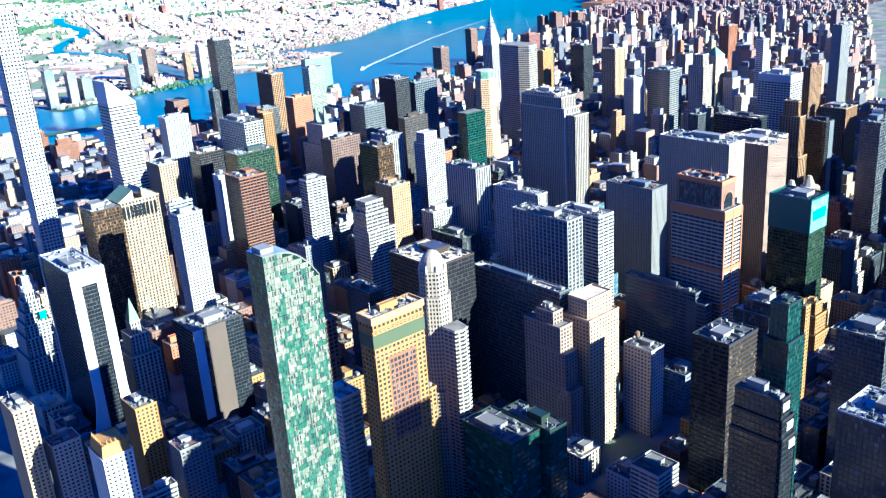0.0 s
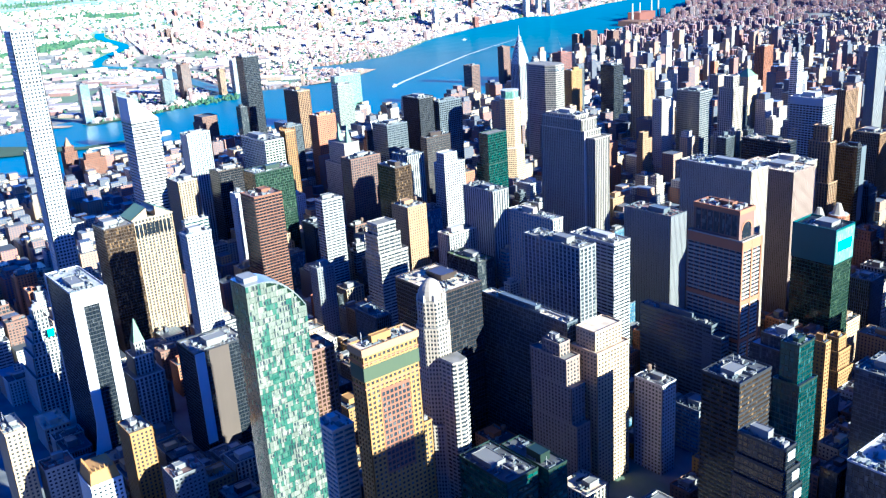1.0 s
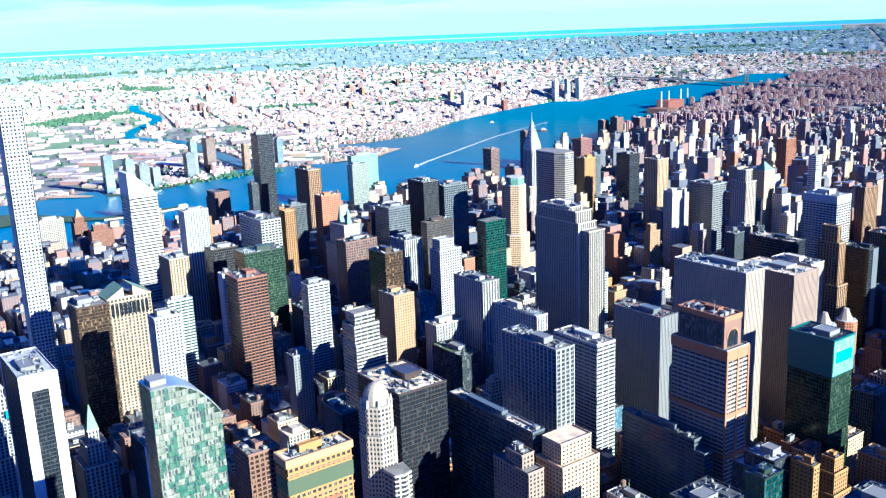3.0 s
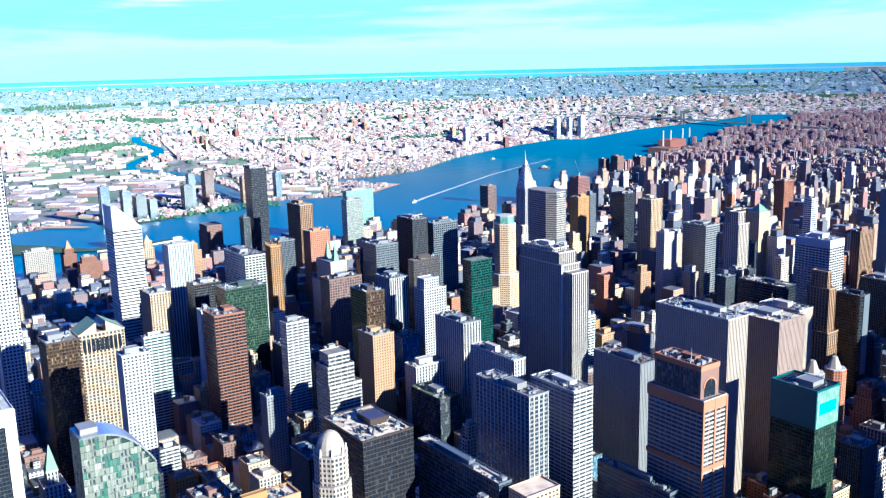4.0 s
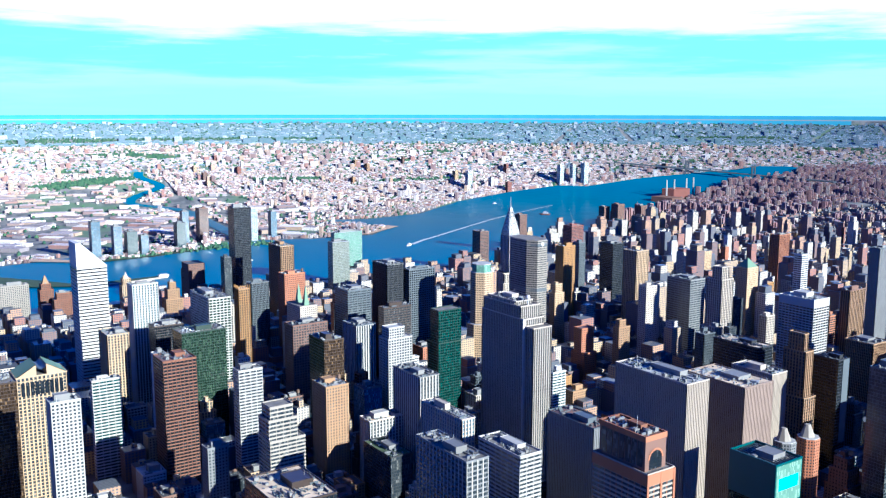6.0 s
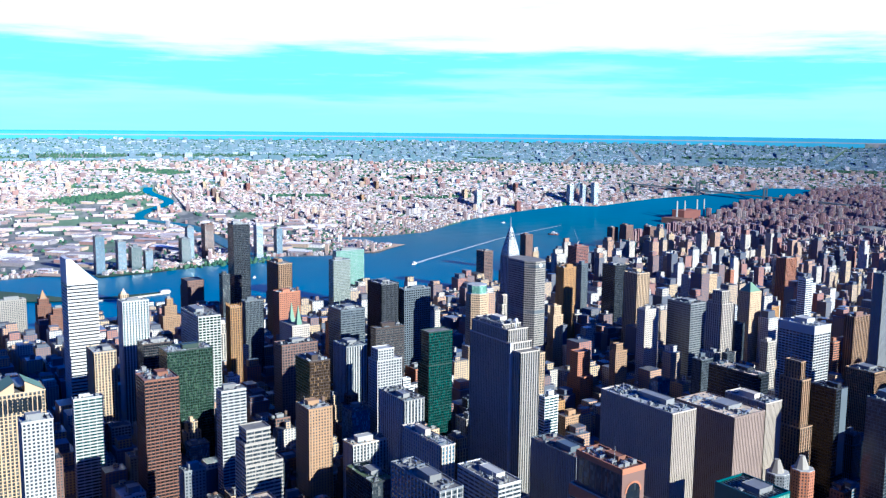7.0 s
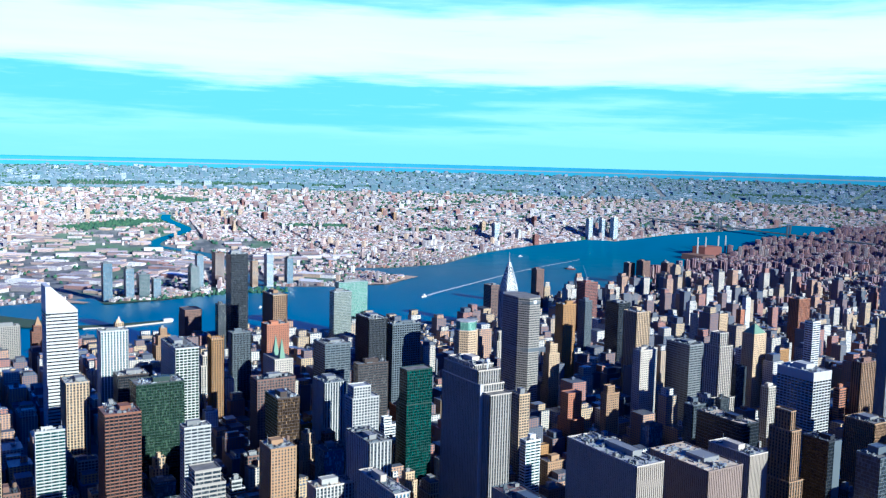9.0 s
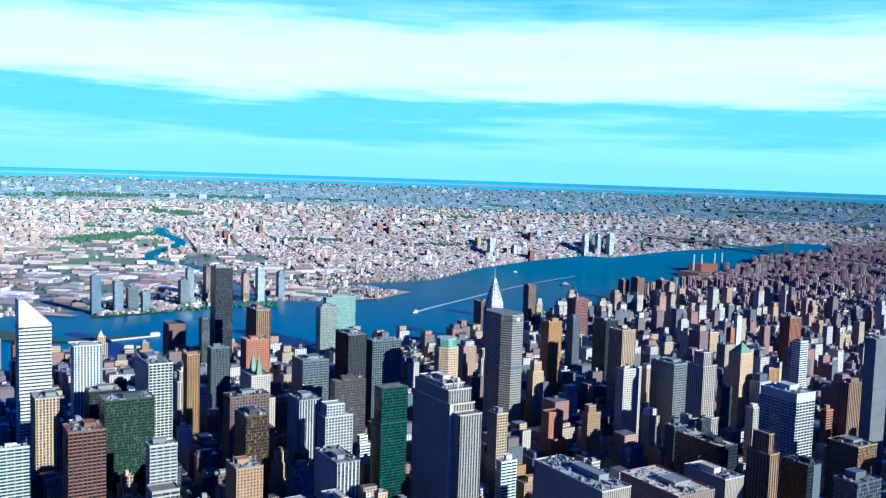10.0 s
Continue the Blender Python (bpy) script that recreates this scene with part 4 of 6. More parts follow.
tower("office_tower", "bronze glass office tower with amber reflections", 46.7, 674.4, 42, 28.4, 176.4, "curtain", "bronze", "bronze", "gravel")
tower("office_tower", "dark office tower with pale vertical piers", 189.6, 549.9, 41.5, 34, 149.3, "piers", "slate", "dark", "white", pier_wall='white')
tower("office_tower", "white stone office tower with stepped top", 88.9, 555.2, 25.3, 39.5, 166, "grid", "white", "dark", "white", tiers=[(0, 0, 0, 0, 0, 151.5), (2.8, 3.7, 2.8, 11.2, 151.5, 166.4)])
tower("office_tower", "white brick office tower with plant on the roof", 71.3, 778.6, 19.2, 31.5, 148.3, "bands", "white", "dark", "gravel")
tower("office_tower", "pale striped office tower with deep setbacks", -128.2, 825.9, 30.4, 39.8, 165.1, "bands", "concrete", "dark", "gravel", tiers=[(0, 0, 0, 0, 0, 130.9), (1.9, 1.9, 0, 7.5, 130.9, 152.4), (4.7, 4.7, 2.8, 11.2, 152.4, 165.5)])
tower("office_tower", "plain tan brick tower with few windows", -27.3, 710.7, 36, 31, 141.6, "punched", "tan", "dark", "white", tank=True)
tower("office_tower", "cream office tower with vertical piers", 345.1, 864.2, 45.7, 31.7, 147.2, "piers", "cream", "dark", "white")
tower("office_slab", "tall limestone slab with close vertical fins", -413.3, 533.9, 92.6, 31.8, 214.1, "ribs", "bronze", "black", "white", category='skyscraper', pier_wall='sandstone', trim='lime')
tower("office_slab", "rose-brown granite slab with close vertical fins", -405.8, 438.5, 74.8, 45.8, 191.7, "ribs", "bronze", "black", "sand", category='skyscraper', pier_wall='pink', trim='pink')
tower("office_slab", "limestone slab with close vertical fins and white roof", -345, 309.5, 56.1, 28.1, 168.3, "ribs", "bronze", "black", "white", pier_wall='sandstone', trim='lime')
tower("office_slab", "grey office slab with metal piers and reddish roof", -359, 598.4, 65.5, 28.1, 168.3, "ribs", "black", "black", "red", pier_wall='grey', trim='slate')
screens = tower("glass_tower", "dark green glass office tower with bright teal screens round the top", -511.4, 533, 46.8, 35.5, 165.5, "curtain", "green", "green", "tar", busy=2.0)
band = Shape()
band.ring(-0.6, 46.8 + 0.6, -0.6, 35.5 + 0.6, 131.8, 165.5 + 4.0, 0.8)
part("screen_band", band, WALL["teal"], screens, "teal screen band")
for k in range(9):
    add_box(screens, "roof_truss", (0.2, 46.8 - 0.2, 2.0 + 3.6 * k, 2.6 + 3.6 * k, 165.5 + 1.6, 165.5 + 2.4), WALL["slate"])
add_box(screens, "bright_panel", (-0.75, -0.55, 0.6, 35.5 - 0.6, 132.8, 165.5 + 2), GLASS["jade"], "pale green glazed panel")
add_box(screens, "screen", (-0.9, -0.4, 4.3, 31.3, 144.9, 156.1), SCREEN, "bright cyan screen")
stone_slab = tower("stone_slab_tower", "thin limestone slab skyscraper with stepped ends", -184.3, 530, 93.5, 31.1, 245, "tall_piers", "grey", "dark", "gravel", pier_wall="concrete", trim="lime", tiers=[(14.5, 0, 0, 0, 0, 227.2), (0, 79, 3.2, 0, 0, 219), (20.6, 1.9, 0.9, 0.9, 227.2, 241.2), (31.8, 7.5, 2.8, 2.8, 241.2, 245)], category='skyscraper')
# white strip stands in for sunlight on the stepped corner
add_box(stone_slab, "corner_pier", (14.2, 15.6, 27.9, 31.4, 0, 228.5), WALL["white"], "white strip painted for the sunlit corner edge")
for k in range(9):
    add_box(stone_slab, "roof_railing", (24 + k * 7.4, 24.7 + k * 7.4, 29.6, 30.3, 241, 244.5), WALL["lime"])
ball = Shape()
for k in range(6):
    a0, a1 = math.pi * (k / 6 - 0.5), math.pi * ((k + 1) / 6 - 0.5)
    r0, r1 = max(0.2, 2.6 * math.cos(a0)), max(0.2, 2.6 * math.cos(a1))
    ball.prism(circle(26, 15, r0, 12), 250.5 + 2.6 * math.sin(a0), 250.5 + 2.6 * math.sin(a1), k == 5, r1 / r0)
ball.prism(circle(26, 15, 0.7, 8), 241, 248.5, False)
part("radome", ball, WALL["marble"], stone_slab, "white round radome on a post")
airline = poly_tower("airline_slab", "broad eight-sided concrete slab tower above a rail terminal", [(265.5, 117.8), (282.4, 106.6), (327.2, 106.6), (344.1, 117.8), (344.1, 140.2), (327.2, 151.5), (282.4, 151.5), (265.5, 140.2)], 232.8, 4.0, 1.9, "concrete", "dark", "gravel", every=3.4, pw=0.5)
belt = Shape()
belt.prism([(x * 1.012 + 39.3, y * 1.012 + 22.4) for x, y in [(-39.3, -11.2), (-22.4, -22.4), (22.4, -22.4), (39.3, -11.2), (39.3, 11.2), (22.4, 22.4), (-22.4, 22.4), (-39.3, 11.2)]], 140.2, 146.8, False)
part("dark_belt", belt, WALL["slate"], airline, "dark recessed belt")
belt = Shape()
belt.prism([(x * 1.012 + 39.3, y * 1.012 + 22.4) for x, y in [(-39.3, -11.2), (-22.4, -22.4), (22.4, -22.4), (39.3, -11.2), (39.3, 11.2), (22.4, 22.4), (-22.4, 22.4), (-39.3, 11.2)]], 222.5, 227.2, False)
part("dark_belt", belt, WALL["slate"], airline, "dark recessed belt")
disc = Shape()
ring_ = circle(22.4, 226.0, 3.6, 14)
disc.v = [(-0.9, y, z) for y, z in ring_]
disc.f = [tuple(range(14))[::-1]]
part("round_emblem", disc, WALL["marble"], airline, "plain white round emblem")
tower("office_slab", "white concrete office slab with a deep window grid", -194, 6.1, 58.9, 38.5, 190.3, "lattice", "white", "black", "white", crown=10.0)
tower("office_block", "black glass office block with pale roof house", -268.1, 230.2, 70.3, 28, 169.9, "curtain", "black", "black", "sand")
tower("office_tower", "tan stone office tower with stepped crown", -327.4, 224, 28.9, 16.4, 198, "piers", "tan", "dark", "gravel", tiers=[(-5.6, -3.7, -3.7, -3.7, 0, 121.6), (-1.9, 0, 0, 0, 121.6, 177.7), (3.7, 3.7, 3.7, 3.7, 177.7, 198.2)])
black_slab = tower("office_slab", "black office slab beside a tan tower", -347.8, 184.2, 33.7, 22.4, 165.5, "curtain", "black", "black", "tar")
add_box(black_slab, "grey_end_wall", (-0.5, 0.3, 0.4, 13.0, 60, 165.8), WALL["slate"], "grey stone end wall")
tower("glass_tower", "pale olive glass tower beside a green slab by the river", 1003, 163, 26, 46, 139, "curtain", "steel", "olive", "white")
tower("office_tower", "dark office tower with thin pale bands", 82.3, -51.6, 53.1, 38.7, 169.7, "bands", "grey", "dark", "gravel")
tower("stone_skyscraper", "pale stone skyscraper with narrow setback top", -22.1, -3.4, 31.1, 29.5, 211.6, "piers", "lime", "dark", "gravel", tiers=[(-5.6, -5.6, -3.7, -3.7, 0, 112.2), (0, 0, 0, 0, 112.2, 191.7), (4.7, 7.5, 4.7, 5.6, 191.7, 211.3)])
hipped_tower("stone_skyscraper", "golden stone skyscraper with a green pyramid roof", 89.8, -216, 26.2, 31.8, 173, 189.8, "punched", "cream", "copper")
tower("glass_tower", "tall pale glass tower with close grey piers", -187.5, -168, 17.5, 34, 250, "ribs", "slate", "jade", "gravel", pier_wall="grey", trim="slate")
tower("glass_tower", "dark blue glass office tower with a pale west side", -454, 255.5, 26, 38, 190, "curtain", "slate", "dark", "gravel", trim="slate")
tower("apartment_tower", "slim white apartment tower with balconies", 34.6, -298.3, 16.8, 20.6, 198.2, "bands", "marble", "dark", "white")
tower("brick_tower", "golden yellow brick tower with a flat top", 398.3, -41.1, 24.3, 31.8, 188.9, "punched", "gold", "dark", "sand")
tower("office_tower", "black glass office tower", 439.3, -220.2, 39.5, 32.6, 173.7, "curtain", "black", "black", "tar")
tower("office_tower", "tan stone office tower with vertical piers", 232.5, -74.6, 34.6, 33.2, 198, "piers", "cream", "dark", "gravel")
tower("office_tower", "blank white brick tower", 88, 51.5, 17.6, 32.6, 169, "punched", "lime", "dark", "white")
tower("brick_tower", "slim tan brick tower with a stepped top", 40.4, 161.6, 13, 24.9, 134.4, "punched", "tan", "dark", "gravel", tiers=[(0, 0, 0, 0, 0, 123.4), (1.9, 1.9, 2.8, 7.5, 123.4, 134.6)], tank=True)
tower("glass_tower", "dark green glass tower with chamfered corners", 67.2, 486.4, 21, 38.7, 187.4, "curtain", "green", "emerald", "gravel", tiers=[(0, -7.5, 0, 0, 0, 140.2), (0, 0, 0, 0, 140.2, 187)])
crowned = poly_tower("crowned_tower", "eight-sided cream stone tower with a green glass crown", [(250.1, 295.1), (240, 305.3), (225.7, 305.3), (215.5, 295.1), (215.5, 280.8), (225.7, 270.7), (240, 270.7), (250.1, 280.8)], 198.2, 3.8, 1.7, "cream", "dark", "white", every=3.0, pw=1.2, tiers=[([(255.3, 297.3), (242.1, 310.4), (223.5, 310.4), (210.4, 297.3), (210.4, 278.7), (223.5, 265.5), (242.1, 265.5), (255.3, 278.7)], 0, 112.2), ([(250.1, 295.1), (240, 305.3), (225.7, 305.3), (215.5, 295.1), (215.5, 280.8), (225.7, 270.7), (240, 270.7), (250.1, 280.8)], 112.2, 198.2)])
crown_shape = Shape()
hub_xy = crowned.location
crown_shape.prism([(a - hub_xy.x, b - hub_xy.y) for a, b in [(247.9, 294.2), (239.1, 303.1), (226.6, 303.1), (217.7, 294.2), (217.7, 281.7), (226.6, 272.9), (239.1, 272.9), (247.9, 281.7)]], 198.2, 211.3)
part("glass_crown", crown_shape, GLASS["jade"], crowned, "pale green glass crown")
lid_shape = Shape()
lid_shape.prism([(a - hub_xy.x, b - hub_xy.y) for a, b in [(248.3, 294.4), (239.3, 303.5), (226.4, 303.5), (217.3, 294.4), (217.3, 281.5), (226.4, 272.5), (239.3, 272.5), (248.3, 281.5)]], 211.3, 212.4)
part("crown_roof", lid_shape, ROOF["white"], crowned, "white roof of the crown")
tower("office_tower", "grey office tower with pale vertical piers", -96.7, 624.1, 59.4, 28, 156.4, "piers", "grey", "dark", "gravel", pier_wall='white')
tower("office_tower", "pale office block with tall roof screens", -264.4, 683.8, 73.6, 16.7, 166.1, "piers", "lime", "blue", "white")
tower("office_tower", "grey-white office tower with broad corner columns", -374, 757.5, 78, 23.8, 176.6, "loft", "grey", "dark", "gravel", pier_wall='white')
tower("office_tower", "grey and white banded office tower", -349.5, 680.5, 62.3, 26.5, 155.9, "bands", "white", "dark", "gravel")
tower("office_block", "white stone office block with vertical piers", -59.7, 670.7, 24.4, 49.8, 101.2, "piers", "white", "dark", "sand")
tower("office_block", "low dark office block with a planted roof", -132.3, 685.5, 61.1, 28.7, 84.3, "curtain", "black", "dark", "green")
tower("office_tower", "black glass office tower with a sand-coloured roof edge", -358.1, 918.9, 66.9, 49.1, 172.7, "curtain", "bronze", "black", "sand", category='skyscraper')
tower("hotel_slab", "long thin dark hotel slab with a pale roof strip", -446.9, 850.9, 112.2, 13.1, 149.6, "curtain", "slate", "dark", "sand")
brickwork = tower("brick_skyscraper", "golden-orange brick skyscraper with small square windows and green belts", -486.2, 1082.7, 15.9, 45.8, 216, "quilt", "gold", "dark", "sand", category="skyscraper", busy=1.5)
belt = Shape()
belt.ring(-0.15, 15.9 + 0.15, -0.15, 45.8 + 0.15, 193.5, 203.8, 0.9)
part("green_belt", belt, WALL["mossy"], brickwork, "green glazed belt")
belt = Shape()
belt.ring(-0.7, 15.9 + 0.7, -0.7, 45.8 + 0.7, 212.2, 216 + 1.3, 1.2)
part("cornice", belt, WALL["tan"], brickwork, "deep cornice")
for zb in (187.9, 205.7):
    belt = Shape()
    belt.ring(-0.25, 15.9 + 0.25, -0.25, 45.8 + 0.25, zb, zb + 1.0, 0.9)
    part("string_course", belt, WALL["orange"], brickwork)
add_box(brickwork, "centre_bay", (-0.12, 0.3, 9.5, 34.0, 118, 184), WALL["rust"], "pinkish brown centre field")
bay_panes = Shape()
for i in range(15):
    for j in range(7):
        bay_panes.box(-0.2, 0.0, 10.2 + j * 3.4, 12.6 + j * 3.4, 120 + i * 4.2, 122.7 + i * 4.2)
part("bay_glazing", bay_panes, GLASS["dark"], brickwork, stuff=True)
tower("brick_tower", "lower golden brick tower with green window belt", -480.3, 1050.1, 39.3, 24.8, 140.2, "quilt", "gold", "dark", "gravel")
ends = tower("office_tower", "dark office tower with white and brown end walls", -183.1, 1080.1, 42.4, 53.9, 112.4, "curtain", "black", "black", "gravel")
add_box(ends, "white_end_wall", (-0.5, 0.3, 44.2, 53.9 + 0.1, 16.8, 112.4 + 0.4), WALL["marble"], "white stone end wall")
add_box(ends, "brown_end_wall", (-0.6, 0.3, 19.4, 39.9, 9.4, 112.4 + 0.4), WALL["umber"], "brown stone end wall")
tower("glass_block", "green glass office block with roof machinery", -541.4, 1010, 52, 30.5, 107.5, "stacked", "green", "sea", "tar", busy=2.2)
tower("glass_block", "narrower green glass office block beside its twin", -549, 977, 50, 19, 107.0, "stacked", "green", "sea", "tar", busy=2.0)
tower("office_block", "dark office block with pale roof terraces", -571, 712, 36, 30, 125, "curtain", "black", "dark", "white", tiers=[(0, 0, 0, 0, 0, 114), (0, 8, 4, 4, 114, 125)], busy=1.8)
tower("brick_tower", "golden brick tower with a nearly blank end wall", -594, 691, 20, 9, 124, "punched", "gold", "dark", "tar")
tower("apartment_tower", "pink stone apartment slab with stepped end", -466.6, 873.3, 43, 16.8, 140.2, "punched", "pink", "dark", "gravel", tiers=[(-11.2, 0, 0, 0, 0, 70.1), (-5.6, 0, 0, 0, 70.1, 104.7), (0, 0, 0, 0, 104.7, 129), (9.4, 13.1, 1.9, 1.9, 129, 140.2)])
tower("apartment_tower", "cream stone tower with stepped shoulders", -479.7, 849.4, 27.7, 40.8, 147.8, "punched", "cream", "dark", "sand", tiers=[(0, -3.7, 0, 0, 0, 130.9), (5.6, 0, 3.7, 3.7, 130.9, 147.7)], tank=True)
tower("apartment_tower", "white-trimmed apartment tower with corner balconies", -504.1, 793.5, 31.4, 19, 88.7, "quilt", "white", "dark", "gravel", tank=True)
tower("hotel_slab", "wide dark hotel slab with thin horizontal bands", -486.2, 699.4, 85.1, 12.2, 110.3, "bands", "slate", "dark", "tar", tiers=[(0, 0, 0, 0, 0, 110.3), (-11.2, 74.8, 0, 0, 0, 101)])
tower("office_tower", "dark office tower with amber-lit windows", -609.6, 838.7, 33.7, 41.1, 145.9, "bands", "black", "bronze", "tar", busy=1.8)
tower("glass_tower", "slim teal glass tower with white grid top", -677, 876, 19, 22, 209, "curtain", "green", "teal", "white", tiers=[(0, 0, 0, 0, 0, 182.3), (2.8, 2.8, 1.9, 1.9, 182.3, 209)])
tower("residential_tower", "dark bronze glass residential slab near the river", 964.1, 427, 36.1, 38.3, 243.3, "curtain", "black", "black", "tar", category='skyscraper')
tower("brick_tower", "dark orange brick tower with vertical ribs", 359.4, -687.9, 27.3, 40.7, 164.6, "piers", "orange", "dark", "tar")
tower("office_tower", "white tower with teal glass recesses", 442.2, 799.6, 26.4, 41.1, 196.2, "piers", "marble", "teal", "white")
tower("apartment_tower", "dark brick apartment tower by the river", 1070, 498.5, 65.7, 38.4, 107.7, "punched", "brown", "dark", "tar", tiers=[(0, 18.7, 0, 0, 0, 107.5), (28.1, 0, 3.7, 0, 0, 88.8)])
tower("residential_tower", "thin dark glass tower with a pointed roof", 925.7, 467.5, 22.4, 16.8, 140.2, "curtain", "black", "dark", "tar")
tower("stone_tower", "brown stone tower with pale ribs", -90.8, -254.6, 17.6, 45.9, 156.8, "piers", "brown", "dark", "red", pier_wall='tan')
tower("office_tower", "slate office tower with fine window grid", 561.2, -234.8, 23.2, 20, 159.1, "grid", "slate", "dark", "gravel")
tower("apartment_tower", "brown brick apartment tower with rounded corners", 1084.2, -344.9, 37.8, 30.7, 116, "bands", "brown", "dark", "gravel")
tower("apartment_tower", "cream brick apartment tower", 505.6, -598.3, 18.4, 28.3, 113.2, "punched", "cream", "dark", "sand", tank=True)
tower("brick_building", "golden stepped brick building", 233, -470.3, 13.6, 29, 93.2, "punched", "gold", "dark", "sand", tiers=[(-3.7, -3.7, 0, 0, 0, 65.5), (0, 0, 0, 0, 65.5, 93.5)])
tower("office_tower", "grey office tower with a teal sloped top", 191.7, 922.9, 11.2, 35.3, 129.8, "bands", "white", "teal", "white")
tower("blank_tower", "blank white tower wall", 199.8, 841.5, 16.8, 16, 149.1, "punched", "marble", "dark", "white")
tower("office_tower", "black office tower with pale window grid", 341.5, 361.6, 22.5, 53.3, 190.8, "grid", "slate", "black", "white")
tower("office_tower", "dark bronze banded office tower", 232.4, 476.9, 17.2, 50.7, 158.8, "bands", "bronze", "dark", "gravel")
tower("office_tower", "dark slate tower with a flat rim", 543.6, 565, 20.1, 34.8, 156.8, "fins", "slate", "black", "gravel")
tower("office_tower", "tan grid office tower", 29, 330.4, 22.5, 18.4, 145.1, "grid", "cream", "dark", "gravel")
tower("apartment_tower", "pale green and white balcony tower", -44.2, 372.1, 12.9, 24.1, 106.5, "bands", "marble", "teal", "gravel")
tower("brick_tower", "stepped orange brick tower lit by the sun", 95.2, 189.6, 17.7, 27.1, 114.5, "punched", "orange", "dark", "red", tiers=[(-7.5, -5.6, 0, 0, 0, 74.8), (0, 0, 0, 0, 74.8, 114.1)], tank=True)
tower("office_block", "black office tower with tan vertical fins", -295.6, 19.7, 42.8, 40.1, 149, "fins", "tan", "black", "gravel")
tower("brick_tower", "orange brick apartment tower", -71.3, -231.5, 11.2, 21.5, 112.1, "bands", "orange", "dark", "red")
tower("brick_tower", "slim red brick tower", 415.1, -562.9, 13.1, 13.1, 140.2, "punched", "orange", "dark", "red")
tower("apartment_tower", "slim white apartment tower", 534, -720.2, 11.2, 16.6, 140.1, "punched", "marble", "dark", "white")
tower("office_block", "striped white office block", 213.2, -331.9, 15, 16.8, 112.2, "bands", "marble", "dark", "white")
tower("office_tower", "white tower with a pale blue top storey", 128.8, 6.5, 17.5, 32.2, 159.4, "punched", "lime", "blue", "white")
tower("office_block", "small white brick block", 341.2, 672.5, 14.8, 19.6, 84, "punched", "marble", "dark", "white")
tower("office_block", "white stepped office block", 167.7, 465.8, 12.6, 18.5, 93.4, "bands", "marble", "dark", "white", tiers=[(0, 0, 0, 0, 0, 82.3), (1.9, 1.9, 0, 5.6, 82.3, 93.5)])
tower("apartment_tower", "dark riverside apartment tower", 1295.3, -660.4, 28, 28.9, 121.4, "punched", "brown", "dark", "tar")
tower("hospital_tower", "red steel tower frame under construction", 893.8, -516, 35.9, 43.5, 140.3, "bands", "red", "dark", "red")
tower("office_slab", "thin green glass slab with white marble ends by the river", 1115.5, 99.1, 20.6, 81.3, 144, "curtain", "steel", "jade", "white", category='skyscraper')
tower("stone_building", "cream stone building with blank top storeys", -235.6, 1261.3, 35.5, 16.8, 122.5, "punched", "cream", "dark", "sand")
ziggurat = tower("ziggurat_tower", "white stone tower with many setbacks and a rounded top", 30.9, 1176.2, 39.3, 35.5, 118, "piers", "white", "dark", "gravel", busy=0.0, tiers=[(-6, -4, -3, -3, 0, 48), (0, 0, 0, 0, 48, 70), (3.5, 3.5, 3, 3, 70, 84), (7, 7, 6, 6, 84, 96), (10.5, 10.5, 9, 9, 96, 108), (13.5, 13.5, 12, 12, 108, 118)])
cap_shape = Shape()
cap_shape.prism(circle(19.6, 17.7, 5.6, 10), 118, 123, True, 0.62)
part("rounded_cap", cap_shape, WALL["white"], ziggurat, "rounded white stone cap")
add_box(ziggurat, "green_scaffold", (3.0, 3.4, 8, 15, 88, 97), WALL["netting"], "green scaffold netting")
gilded = tower("gilded_tower", "white brick tower with a gilded stepped crown", -327.9, 1228.6, 28.1, 24.3, 103.7, "punched", "marble", "dark", "gravel", busy=0.0)
gilt_shape = Shape()
gilt_shape.prism([(1, 1), (27.1, 1), (27.1, 23.4), (1, 23.4)], 103.7, 114, True, 0.82)
part("gilded_crown", gilt_shape, WALL["gold"], gilded, "gilded crown")
crenel_crown(gilded, 3.7, 24.3, 3.7, 20.6, 113.1, "gold", 5, 4.5)
tower("brick_tower", "golden tan brick tower with water tank", -260.9, 1175, 28.8, 20.4, 98.1, "punched", "gold", "dark", "gravel", tank=True)
tower("brick_building", "grey stone apartment building", -304.9, 1160.4, 21.6, 27.8, 70, "punched", "grey", "dark", "red", tank=True)
tower("brick_building", "stone building with reddish roof house", -234.1, 1238.7, 21.1, 24.5, 79.4, "punched", "lime", "dark", "red", tank=True)
hipped_tower("chateau_tower", "ornate white stone tower with a pointed green roof", -107.9, 1114.9, 28.1, 24.3, 106, 131, "piers", "white", "copper", tiers=[(-5.6, -3.7, -3.7, -3.7, 0, 74.8), (2.5, 2.5, 2, 2, 74.8, 94), (8.5, 8.5, 6.5, 6.5, 94, 106)])
tower("office_tower", "bronze glass office tower with pale roof plant", -355.3, 1053.7, 28.1, 26.2, 160.8, "grid", "brown", "bronze", "gravel", busy=1.6)
tower("office_tower", "blue-grey glass office tower with white end wall", -443.2, 1087.4, 24.3, 18.7, 140.2, "bands", "white", "blue", "white")
tower("brick_tower", "small grey-white brick tower", -42.4, 861.4, 17.7, 24, 103.5, "punched", "grey", "dark", "gravel")
tower("office_block", "dark office block with pale vertical fins", -235.1, 906.8, 40.5, 17.8, 110.1, "fins", "slate", "black", "tar")
